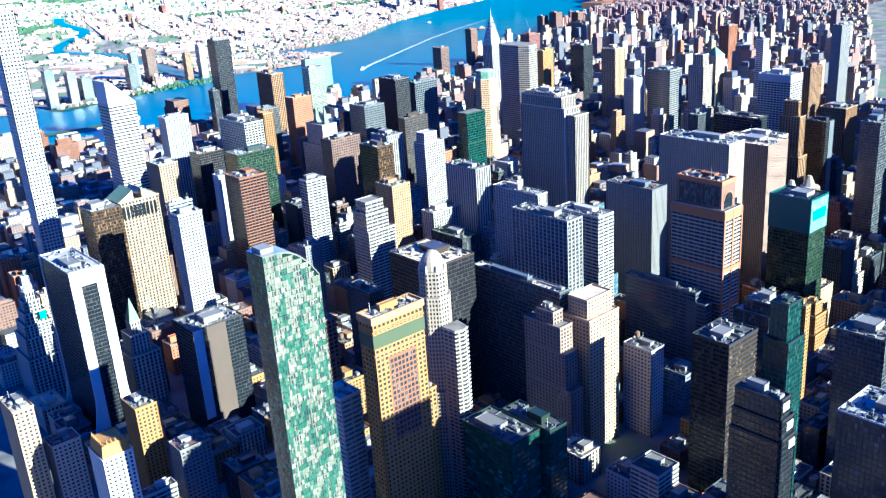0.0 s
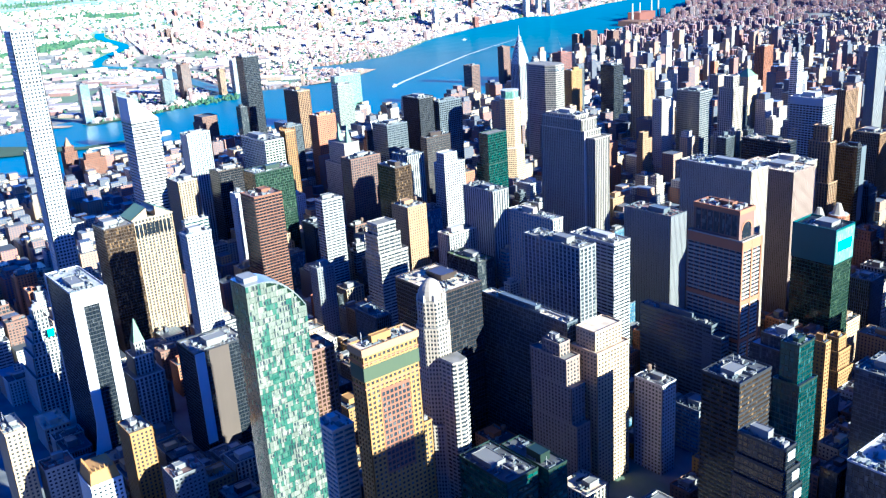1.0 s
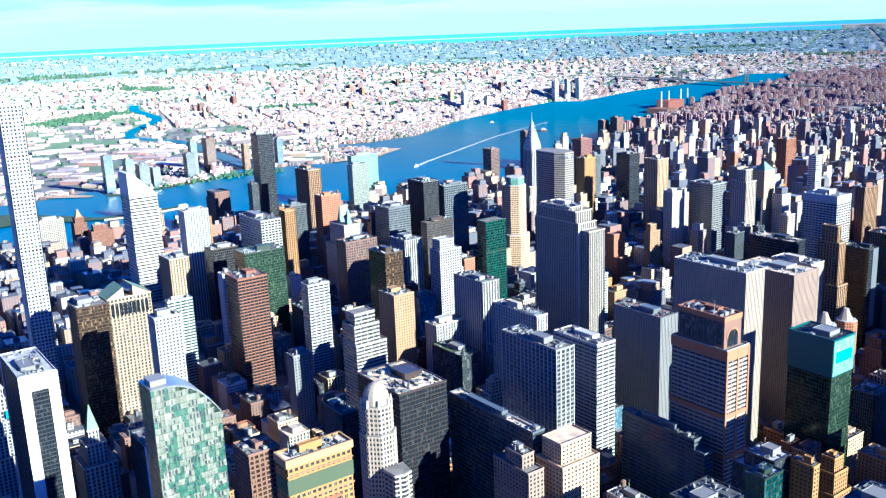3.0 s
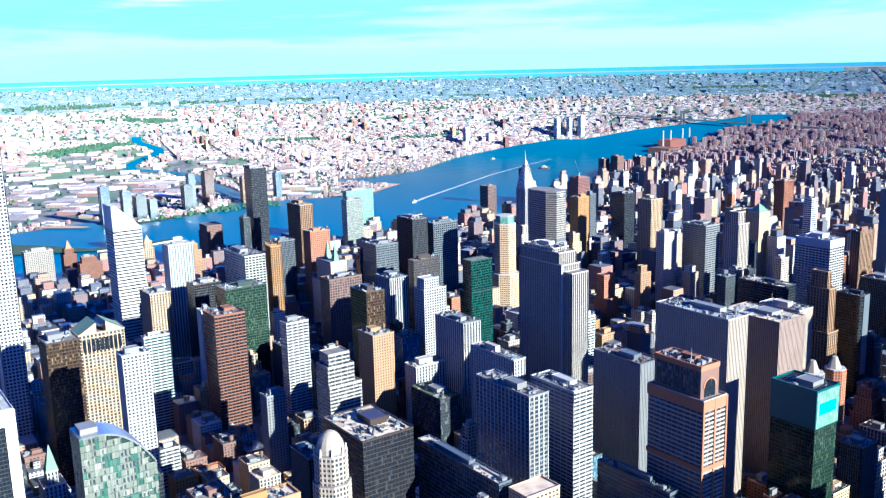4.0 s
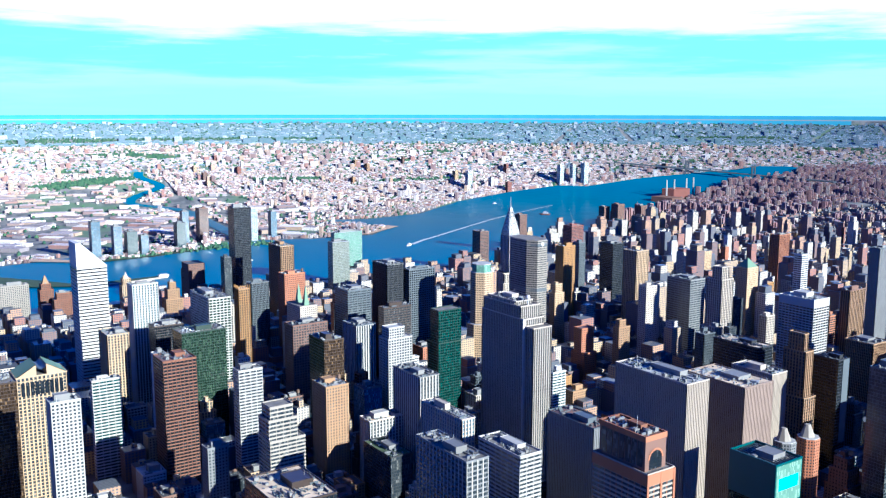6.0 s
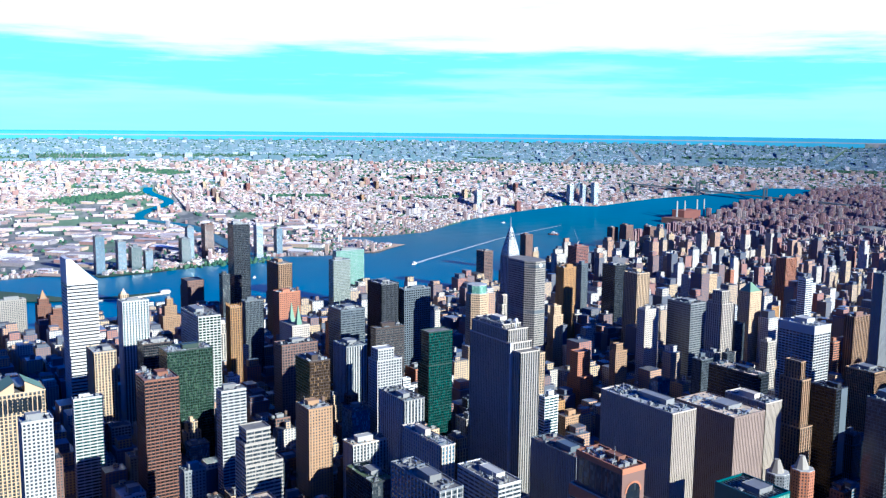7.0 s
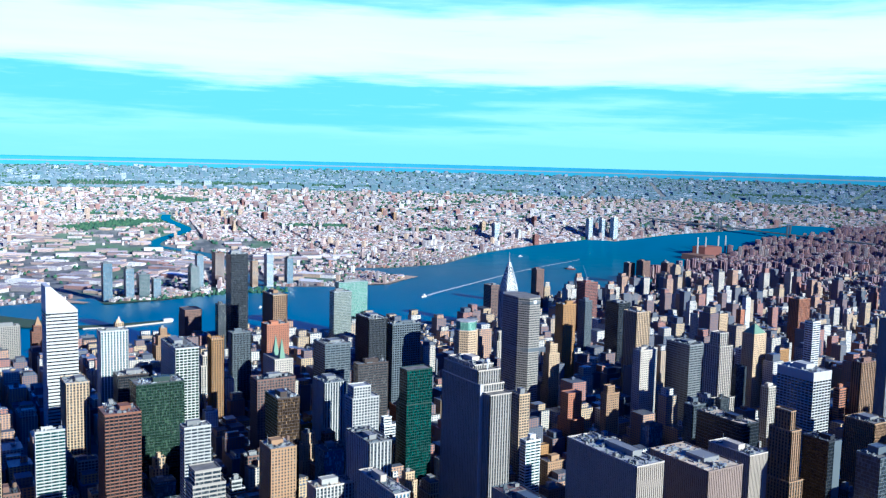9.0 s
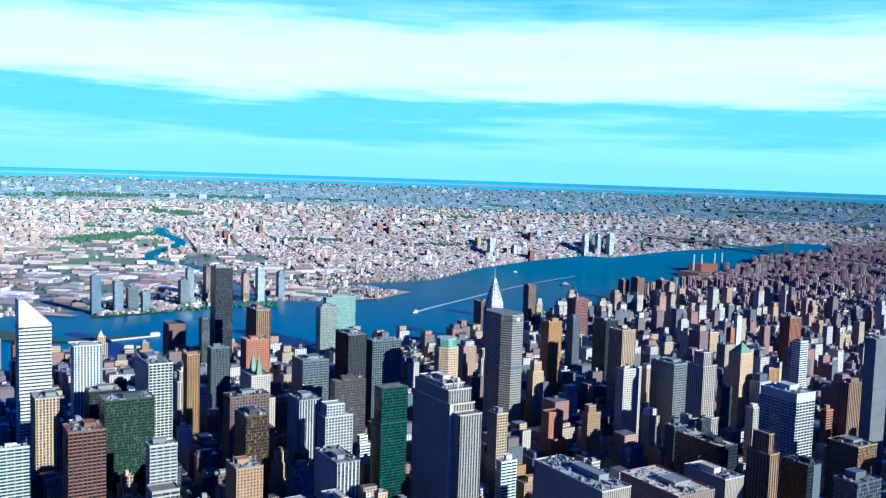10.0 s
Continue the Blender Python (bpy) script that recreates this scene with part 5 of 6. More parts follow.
stepped = tower("office_tower", "black office tower with stepped roof terraces", -719, 961, 30, 12, 190, "curtain", "black", "black", "tar", tiers=[(-1.5, -1.5, -2, -6, 0, 163), (-0.8, -0.8, -1, -4, 163, 176), (0, 0, 0, 0, 176, 190)], busy=1.2)
for z0, y0 in ((155, -5), (168, -3), (182, 1)):
    add_box(stepped, "white_end_panel", (-1.9 + (z0 - 155) * 0.07, -1.2 + (z0 - 155) * 0.07, y0, y0 + 7, z0, z0 + 5.5), WALL["marble"], "white end panel")
tower("office_tower", "dark office tower with a machine roof", -687.7, 746.4, 39.3, 39.3, 140.2, "curtain", "slate", "dark", "gravel")
rimmed = tower("office_block", "dark office block with a white-rimmed roof", -782, 924, 46, 40, 176, "curtain", "black", "dark", "white", busy=2.4, trim="marble")
for k in range(8):
    add_box(rimmed, "rim_frame", (2.0 + k * 5.6, 3.2 + k * 5.6, 34.5, 39.0, 175.9, 178.4), WALL["slate"])
capped = poly_tower("capped_tower", "grey stone tower with a glass pyramid cap", [(-374, 342.2), (-380.6, 348.8), (-389.9, 348.8), (-396.4, 342.2), (-396.4, 332.9), (-389.9, 326.3), (-380.6, 326.3), (-374, 332.9)], 110.3, 3.5, 1.6, "grey", "dark", "white", every=3.0, pw=1.4)
cap_shape = Shape()
cap_shape.prism(circle(12.2, 12.2, 8.4, 8), 110.3, 124.4, True, 0.35)
part("cap", cap_shape, WALL["concrete"], capped, "pale stone cap")
capped = poly_tower("capped_tower", "orange brick tower with a pale domed cap", [(-381.5, 310.4), (-388, 317), (-397.4, 317), (-403.9, 310.4), (-403.9, 301.1), (-397.4, 294.5), (-388, 294.5), (-381.5, 301.1)], 110.3, 3.5, 1.6, "orange", "dark", "white", every=3.0, pw=1.4)
cap_shape = Shape()
cap_shape.prism(circle(12.2, 12.2, 8.4, 8), 110.3, 124.4, True, 0.35)
part("cap", cap_shape, WALL["concrete"], capped, "pale stone cap")

# ---------------------------------------------------------------- cranes
WALL["crane_yellow"] = wall_material("crane_paint", (0.75, 0.52, 0.04), 0.5)


def jib_crane(label, x, y, z, mast, reach, lean, turn, paint):
    """A lattice jib on a mast: two chords with cross ties."""
    root = tagged(new("jib_crane"), label, "crane")
    root.matrix_world = Matrix.Translation((x, y, z)) @ Matrix.Rotation(turn, 4, "Z")
    s = Shape()
    s.prism([(-0.9, -0.9), (0.9, -0.9), (0.9, 0.9), (-0.9, 0.9)], 0, mast, True, 0.9)
    part("mast", s, WALL[paint], root)
    s = Shape()
    n = 10
    for k in range(n):
        u0, u1 = k / n, (k + 1) / n
        for side_ in (-1, 1):
            w0, w1 = 0.9 * (1 - 0.7 * u0) * side_, 0.9 * (1 - 0.7 * u1) * side_
            a, b = (reach * u0, w0, mast + lean * u0), (reach * u1, w1, mast + lean * u1)
            c = (reach * u1, -w1, mast + lean * u1)
            for p, q in ((a, b), (a, c)):
                s.quad(p, q, (q[0], q[1], q[2] + 0.45), (p[0], p[1], p[2] + 0.45))
                s.quad((p[0], p[1] - 0.2, p[2]), (q[0], q[1] - 0.2, q[2]), (q[0], q[1] + 0.2, q[2]), (p[0], p[1] + 0.2, p[2]))
    part("jib", s, WALL[paint], root, "lattice jib")
    add_box(root, "counterweight", (-5.0, -1.2, -1.0, 1.0, mast - 1.5, mast + 1.0), WALL["slate"])


jib_crane("yellow lattice crane beside a golden brick tower", -513, 1101, 0, 84, 25, 17, -0.24, "crane_yellow")
jib_crane("slim white crane over a steel frame by the river", 905, -530, 140, 14, 12, 34, 1.2, "marble")

# ---------------------------------------------------------------- the other buildings of midtown
AVENUES = [-776, -521, -282, 0, 148, 285, 423, 566, 767, 972, 1122]


def street(k):
    return 75.3 * (k - 42)


def free(x0, x1, y0, y1, gap=3.0):
    return not any(x0 < f[1] + gap and x1 > f[0] - gap and y0 < f[3] + gap and y1 > f[2] - gap for f in FOOTPRINTS)


def wedge(x, y):
    """Distance and bearing from the middle of the flight, degrees clockwise from east."""
    return math.hypot(x - HUB.x, y - HUB.y), math.degrees(math.atan2(HUB.y - y, x - HUB.x))


KINDS = [
    ("punched", "cream", "dark", "gravel", "cream brick city building with a tank on the roof"),
    ("punched", "tan", "dark", "gravel", "tan brick city building with roof plant"),
    ("punched", "orange", "dark", "tar", "red brick city building with a tarred roof"),
    ("grid", "lime", "dark", "gravel", "limestone office building with a gravel roof"),
    ("loft", "brown", "dark", "gravel", "brown loft building with large windows"),
    ("bands", "white", "dark", "tar", "white banded office building with ribbon windows"),
    ("fins", "slate", "black", "tar", "dark office building with close fins"),
    ("curtain", "black", "dark", "gravel", "black glass office building with a gravel roof"),
    ("curtain", "slate", "blue", "gravel", "blue glass office building with a gravel roof"),
    ("punched", "brown", "dark", "red", "brown brick building with a reddish roof"),
    ("piers", "lime", "dark", "sand", "limestone office building with vertical piers"),
    ("bands", "grey", "blue", "gravel", "grey banded office building with blue glass"),
    ("punched", "gold", "dark", "sand", "golden brick apartment building with stepped top"),
    ("piers", "cream", "dark", "gravel", "cream stone building with tall piers"),
    ("punched", "white", "dark", "white", "white brick apartment building with a pale roof"),
]
# unseen towers added west of the view to cast shade from the low sun
for x, y, w, d, h in ((-892, 975, 44, 58, 276), (-760, 610, 50, 45, 205), (-735, 500, 45, 50, 140), (-690, 400, 45, 45, 150), (-640, 290, 45, 50, 140), (-575, 195, 50, 50, 165),
                      (-545, 130, 55, 55, 165), (-470, 50, 45, 55, 215), (-490, -40, 55, 55, 185), (-425, -115, 50, 50, 170), (-370, -195, 50, 50, 150),
                      (-330, -270, 50, 45, 160), (-280, -350, 45, 50, 140), (-230, -430, 50, 50, 130), (-960, 640, 60, 50, 180), (-900, 420, 60, 60, 150)):
    tower("shade_tower", "unseen tan brick tower added on the west side to cast shade", x, y, w, d, h, "punched", "tan", "dark", "gravel", group="towers of the west side")
rng = random.Random(11)
# ---------------------------------------------------------------- apartment towers along the river bank
tower("apartment_slab", "long beige brick apartment slab near the river", 1078, 894, 24, 58, 98, "punched", "concrete", "dark", "gravel", tank=True)
spire_house = tower("apartment_tower", "brown brick apartment tower with a pointed stone roof", 1100, 812, 28, 28, 90, "punched", "rust", "dark", "red", busy=0.4, tiers=[(0, 0, 0, 0, 0, 78), (4, 4, 4, 4, 78, 90)])
spired_roof(spire_house, "pointed_roof", 7, 21, 7, 21, 90, 109, WALL["tan"], "tan stone roof")
tower("apartment_tower", "brown brick apartment block with a stepped roof", 990, 806, 22, 46, 88, "punched", "rust", "dark", "gravel", tiers=[(0, 0, 0, 0, 0, 76), (3, 3, 6, 10, 76, 88)], tank=True)
ornate = tower("apartment_tower", "cream stone apartment tower with a domed top", 1030, 660, 22, 24, 97, "piers", "cream", "dark", "gravel", busy=0.4, tiers=[(0, 0, 0, 0, 0, 82), (3, 3, 3, 3, 82, 97)])
spired_roof(ornate, "pointed_roof", 6, 16, 7, 17, 97, 111, WALL["lime"], "pale stone roof")
tower("apartment_tower", "tan brick apartment tower with stepped setbacks", 912, 602, 30, 36, 100, "punched", "tan", "dark", "gravel", tiers=[(0, 0, 0, 0, 0, 66), (4, 4, 5, 5, 66, 86), (9, 9, 11, 11, 86, 100)], tank=True)

LOTS = []
for k in range(33, 61):
    for a0, a1 in zip(AVENUES, AVENUES[1:]):
        x, xe = a0 + 13, a1 - 13
        while x < xe - 12:
            w = min(rng.uniform(15, 34), xe - x)
            if xe - x - w < 12:
                w = xe - x
            mid = min(x - a0, a1 - x - w) > 42
            for row in (0, 1):
                y1 = street(k + 1) - 8 if row == 0 else street(k) + 37.6
                d = rng.uniform(24, 29)
                h = rng.triangular(16, 60, 32) if mid else rng.triangular(24, 84, 44)
                shaft = rng.random() < (0.03 if mid else 0.15)
                if shaft and k < 52:
                    h = rng.uniform(85, 150)
                if k < 36:
                    h *= 0.9
                if x > 560:
                    h = min(h * (0.62 if x < 767 else 0.5), 58) if k < 45 else min(h * 1.1, 40 + (h * 7.3) % 26)
                if k >= 52 and x < 120:
                    h *= 0.62
                elif k >= 44 and x < 423 and h > 90:
                    h *= 0.62
                LOTS.append((x, y1, w - 0.6, d, h, rng.random()))
            x += w
near_lots = []
for lot in LOTS:
    far, bearing = wedge(lot[0] + lot[2] / 2, lot[1])
    if free(lot[0], lot[0] + lot[2], lot[1] - lot[3], lot[1]) and 0 < bearing < 68:
        near_lots.append((far - 6 * lot[4], lot))
near_lots.sort()
far_lots = [lot for _, lot in near_lots[570:]]
for n, (far, (x, y1, w, d, h, r)) in enumerate(near_lots[:570]):
    st, wa, gl, ro, text = KINDS[int(r * len(KINDS))]
    steps = None
    if h > 100:  # the taller ones stand back from the street as slim shafts
        st, wa, gl, ro, text = KINDS[(0, 12, 2, 3, 7, 10, 1, 9, 6)[int(r * 9)]]
        steps = [(0, 0, 0, 0, 0, h * 0.45), (w * 0.14, w * 0.14, d * 0.05, d * 0.1, h * 0.45, h * 0.88), (w * 0.24, w * 0.24, d * 0.18, d * 0.22, h * 0.88, h)]
        if n % 3 == 1:  # a slab over a broad base
            steps = [(0, 0, 0, 0, 0, h * 0.38), (w * 0.08, w * 0.34, d * 0.04, d * 0.08, h * 0.38, h)]
    elif h > 58 and n % 2 == 0:
        steps = [(0, 0, 0, 0, 0, h * 0.6), (w * 0.1, w * 0.1, d * 0.08, d * 0.12, h * 0.6, h * 0.84), (w * 0.22, w * 0.2, d * 0.2, d * 0.25, h * 0.84, h)]
    if n % 3:
        ro = "tar"
    tower("city_building" if n < 290 else "district_building", text, x, y1, w, d, h, st, wa, gl, ro, tiers=steps, seed=n, busy=0.8 if n < 290 else 0.25, tank=wa in ("cream", "tan", "orange", "brown"),
          group="buildings of the blocks" if n < 290 else "buildings of the outer blocks")


# ---------------------------------------------------------------- far town, in one sheet of many houses
def blocks_mesh(name, rows, material, label, category):
    """Many plain far houses as one mesh; rows: x, y, half width, half depth, height, turn."""
    a = np.asarray(rows, float)
    n = len(a)
    c, s = np.cos(a[:, 5]), np.sin(a[:, 5])
    corner = np.array([(-1, -1), (1, -1), (1, 1), (-1, 1)], float)
    u = corner[None, :, 0] * a[:, None, 2]
    v = corner[None, :, 1] * a[:, None, 3]
    X = a[:, None, 0] + u * c[:, None] - v * s[:, None]
    Y = a[:, None, 1] + u * s[:, None] + v * c[:, None]
    low = drawn_in(X, Y, -2.0)
    high = drawn_in(X, Y, a[:, None, 4] + np.zeros_like(X))
    verts = np.concatenate([low, high], 1).reshape(-1, 3)
    base = np.arange(n)[:, None, None] * 8
    pattern = np.array([(0, 1, 5, 4), (1, 2, 6, 5), (2, 3, 7, 6), (3, 0, 4, 7), (4, 5, 6, 7)])
    faces = (base + pattern[None]).reshape(-1, 4)
    me = bpy.data.meshes.new(name)
    me.vertices.add(len(verts))
    me.vertices.foreach_set("co", verts.astype(np.float32).ravel())
    me.loops.add(faces.size)
    me.loops.foreach_set("vertex_index", faces.astype(np.int32).ravel())
    me.polygons.add(len(faces))
    me.polygons.foreach_set("loop_start", np.arange(len(faces), dtype=np.int32) * 4)
    me.update(calc_edges=True)
    me.shade_flat()
    me.materials.append(material)
    return tagged(new(name, me), label, category, kind="stuff")


# TOWN and BRICK: windows and roofs tinted bluish in place of distance haze
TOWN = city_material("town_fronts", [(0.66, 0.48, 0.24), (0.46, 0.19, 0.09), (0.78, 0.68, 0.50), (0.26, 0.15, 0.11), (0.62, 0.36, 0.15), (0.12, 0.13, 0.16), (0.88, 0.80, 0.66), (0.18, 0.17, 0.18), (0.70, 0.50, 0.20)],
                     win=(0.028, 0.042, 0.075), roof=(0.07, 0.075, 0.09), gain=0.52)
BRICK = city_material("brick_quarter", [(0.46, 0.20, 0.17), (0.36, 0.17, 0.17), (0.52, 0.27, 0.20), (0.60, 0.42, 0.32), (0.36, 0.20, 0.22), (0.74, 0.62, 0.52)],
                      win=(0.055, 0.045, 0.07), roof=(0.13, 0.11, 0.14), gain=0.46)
# windows paled to lower the contrast, standing in for haze
LOW = city_material("low_quarter", [(0.82, 0.76, 0.68), (0.40, 0.20, 0.14), (0.98, 0.94, 0.88), (0.46, 0.34, 0.27), (0.66, 0.50, 0.42), (0.24, 0.15, 0.14), (0.36, 0.34, 0.36), (0.60, 0.44, 0.26)],
                    win=(0.09, 0.075, 0.085), roof=(0.42, 0.36, 0.365), bay=4.0, wide=0.35, gain=0.70, worn=0.35)
# foliage tones shifted to blue, haze of the far suburb put into the colour
SUBURB = city_material("hazed_leafy_quarter", [(0.14, 0.24, 0.27), (0.24, 0.31, 0.38), (0.12, 0.21, 0.25), (0.19, 0.26, 0.33), (0.15, 0.25, 0.28), (0.60, 0.64, 0.72), (0.17, 0.24, 0.30)],
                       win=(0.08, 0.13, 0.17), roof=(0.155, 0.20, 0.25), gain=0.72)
rows = [(x + w / 2, y1 - d / 2, w / 2, d / 2, h, 0.0) for x, y1, w, d, h, r in far_lots]
# low blocks of the west side, below the flight
for k in range(36, 64):
    for a0, a1 in ((-1540, -1285), (-1285, -1030), (-1030, -776)):
        x = a0 + 12
        while x < a1 - 16:
            w = rng.uniform(10, 26)
            for y1 in (street(k + 1) - 8, street(k) + 36):
                d = rng.uniform(18, 27)
                if free(x, x + w, y1 - d, y1):
                    rows.append((x + w / 2, y1 - d / 2, w / 2, d / 2, rng.triangular(12, 38, 18), 0.0))
            x += w + 0.4
# avenues on the east side and south of the last numbered blocks above
for k in range(2, 33):
    for a0, a1 in zip(AVENUES[3:] + [1122], AVENUES[4:] + [1330]):
        x = a0 + 12
        while x < a1 - 14:
            w = rng.uniform(12, 27)
            for row in (0, 1):
                y1 = street(k + 1) - 8 if row == 0 else street(k) + 36
                d = rng.uniform(20, 28)
                h = rng.triangular(12, 52, 26) if k > 22 else rng.triangular(10, 44, 18)
                if k > 20 and rng.random() < 0.08:
                    h = rng.uniform(55, 110)
                far, bearing = wedge(x, y1)
                if 0 < bearing < 64 and free(x, x + w, y1 - d, y1):
                    rows.append((x + w / 2, y1 - d / 2, min(w, a1 - x - 8) / 2, d / 2, h, 0.0))
            x += w + 0.4
for x, y, a, b, h, t in list(rows):
    if h > 40 and rng.random() < 0.6:
        rows.append((x + a * rng.uniform(-0.25, 0.25), y + b * rng.uniform(-0.2, 0.2), a * 0.65, b * 0.7, h + rng.uniform(6, 16), t))
    if rng.random() < 0.8:
        rows.append((x + a * rng.uniform(-0.4, 0.4), y + b * rng.uniform(-0.4, 0.4), rng.uniform(1.8, 4.5), rng.uniform(1.8, 4.5), h + rng.uniform(3, 9), t))
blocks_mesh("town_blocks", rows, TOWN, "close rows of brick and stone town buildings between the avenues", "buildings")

# the brick estates along the bend of the river
rows = []
bank = np.array(WEST_BANK, float)
for _ in range(17000):
    x, y = rng.uniform(900, 2950), rng.uniform(-5900, -1050)
    edge = np.interp(-y, -bank[:, 1], bank[:, 0])
    far, bearing = wedge(x, y)
    if x > edge - 45 or bearing > 66:
        continue
    gx_, gy_ = x % 55, y % 46
    if gx_ < 9 or gy_ < 9 or math.hypot(x - 1500, y + 2800) < 190:
        continue
    tall = noise.noise(Vector((x * 0.003, y * 0.003, 1.0))) > 0.02 and rng.random() < 0.4
    if tall:
        h, a, b = rng.uniform(28, 58), rng.uniform(6, 9), rng.uniform(6, 12)
    else:
        h, a, b = rng.uniform(10, 22), rng.uniform(4.5, 9), rng.uniform(5, 9)
    rows.append((x, y, a, b, h, 0.0 if y > -2400 else 0.35))
for x, y, a, b, h, t in list(rows):
    if rng.random() < 0.5:
        rows.append((x + rng.uniform(-2, 2), y + rng.uniform(-2, 2), 1.8, 1.8, h + rng.uniform(3, 6), t))
    if h > 28:
        rows.append((x, y, a * 1.7, b * 0.45, h - 1.5, t))
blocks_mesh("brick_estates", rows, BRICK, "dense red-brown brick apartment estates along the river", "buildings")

# the low town across the river, out to the horizon: rows of houses back to back, in quarters whose streets run each their own way
CREEK_LINE = [(2062, -40), (2500, -90), (3052, -172), (3300, -80), (3469, -30), (3700, -120), (3895, -227), (4280, -470), (4700, -520), (5100, -560), (5500, -690)]
PARKS = [(4560, 40, 170), (4720, -130, 210), (4880, -330, 190), (5625, -330, 170), (7720, -1150, 280), (7450, -1300, 280), (7190, -1435, 280), (4380, -1160, 110),
         (4330, -1280, 110), (4280, -1395, 100), (3860, -1740, 110), (3845, -1940, 120), (3830, -2148, 110), (11700, -1500, 700), (11400, -2100, 700), (11140, -2650, 700),
         (11050, -3200, 650), (11010, -3700, 650), (10650, -4150, 600), (10300, -4540, 550), (11010, -730, 500), (10840, -1450, 450), (8130, -9310, 500), (7700, -9600, 500),
         (7320, -9930, 500), (4150, -4710, 200), (6200, -8420, 330), (4630, -7740, 350), (9300, 300, 500), (6600, -3900, 220), (5600, -2900, 160), (9000, -6300, 400)]
for _ in range(2):
    CREEK_LINE = [CREEK_LINE[0]] + [q for (x0, y0), (x1, y1) in zip(CREEK_LINE, CREEK_LINE[1:]) for q in ((x0 * 0.75 + x1 * 0.25, y0 * 0.75 + y1 * 0.25), (x0 * 0.25 + x1 * 0.75, y0 * 0.25 + y1 * 0.75))] + [CREEK_LINE[-1]]
WORKS = [(2300, 560, 330), (2450, 420, 330), (2700, 150, 330), (3000, 500, 420), (3400, -350, 300), (2750, -420, 260), (3300, 250, 380), (3900, 250, 380), (4300, -150, 330), (2150, -250, 160)]
WEST_LINE = np.array(WEST_BANK, float)


def near_line(x, y, line, reach):
    hit = np.zeros(np.shape(x), bool)
    for (x0, y0), (x1, y1) in zip(line, line[1:]):
        t = np.clip(((x - x0) * (x1 - x0) + (y - y0) * (y1 - y0)) / ((x1 - x0) ** 2 + (y1 - y0) ** 2), 0, 1)
        hit |= np.hypot(x - x0 - t * (x1 - x0), y - y0 - t * (y1 - y0)) < reach
    return hit


def in_discs(x, y, discs, rim):
    hit = np.zeros(np.shape(x), bool)
    for px, py, pr in discs:
        hit |= np.hypot(x - px, y - py) < pr * (1 + rim)
    return hit


def across(x, y):
    """On the far bank, off the water and clear of the creek."""
    x, y = np.asarray(x, float), np.asarray(y, float)
    east = x > np.interp(-y, -WEST_LINE[:, 1], WEST_LINE[:, 0]) + 60
    east |= (y < -5100) & (x > 2500 + (y + 5100) * 0.5)
    return east & ~inside(x, y, RIVER) & ~near_line(x, y, EAST_BANK, 22) & ~near_line(x, y, CREEK_LINE, 50)


dice = np.random.RandomState(5)
QUARTERS = np.stack([np.concatenate([dice.uniform(2600, 9000, 22), dice.uniform(9000, 20000, 16)]), radians(1) * dice.uniform(-4, 66, 38), dice.randint(0, 6, 38)], 1)
quarter_x, quarter_y = HUB.x + QUARTERS[:, 0] * np.cos(QUARTERS[:, 1]), HUB.y - QUARTERS[:, 0] * np.sin(QUARTERS[:, 1])
rows, trees, leafy = [], [], []
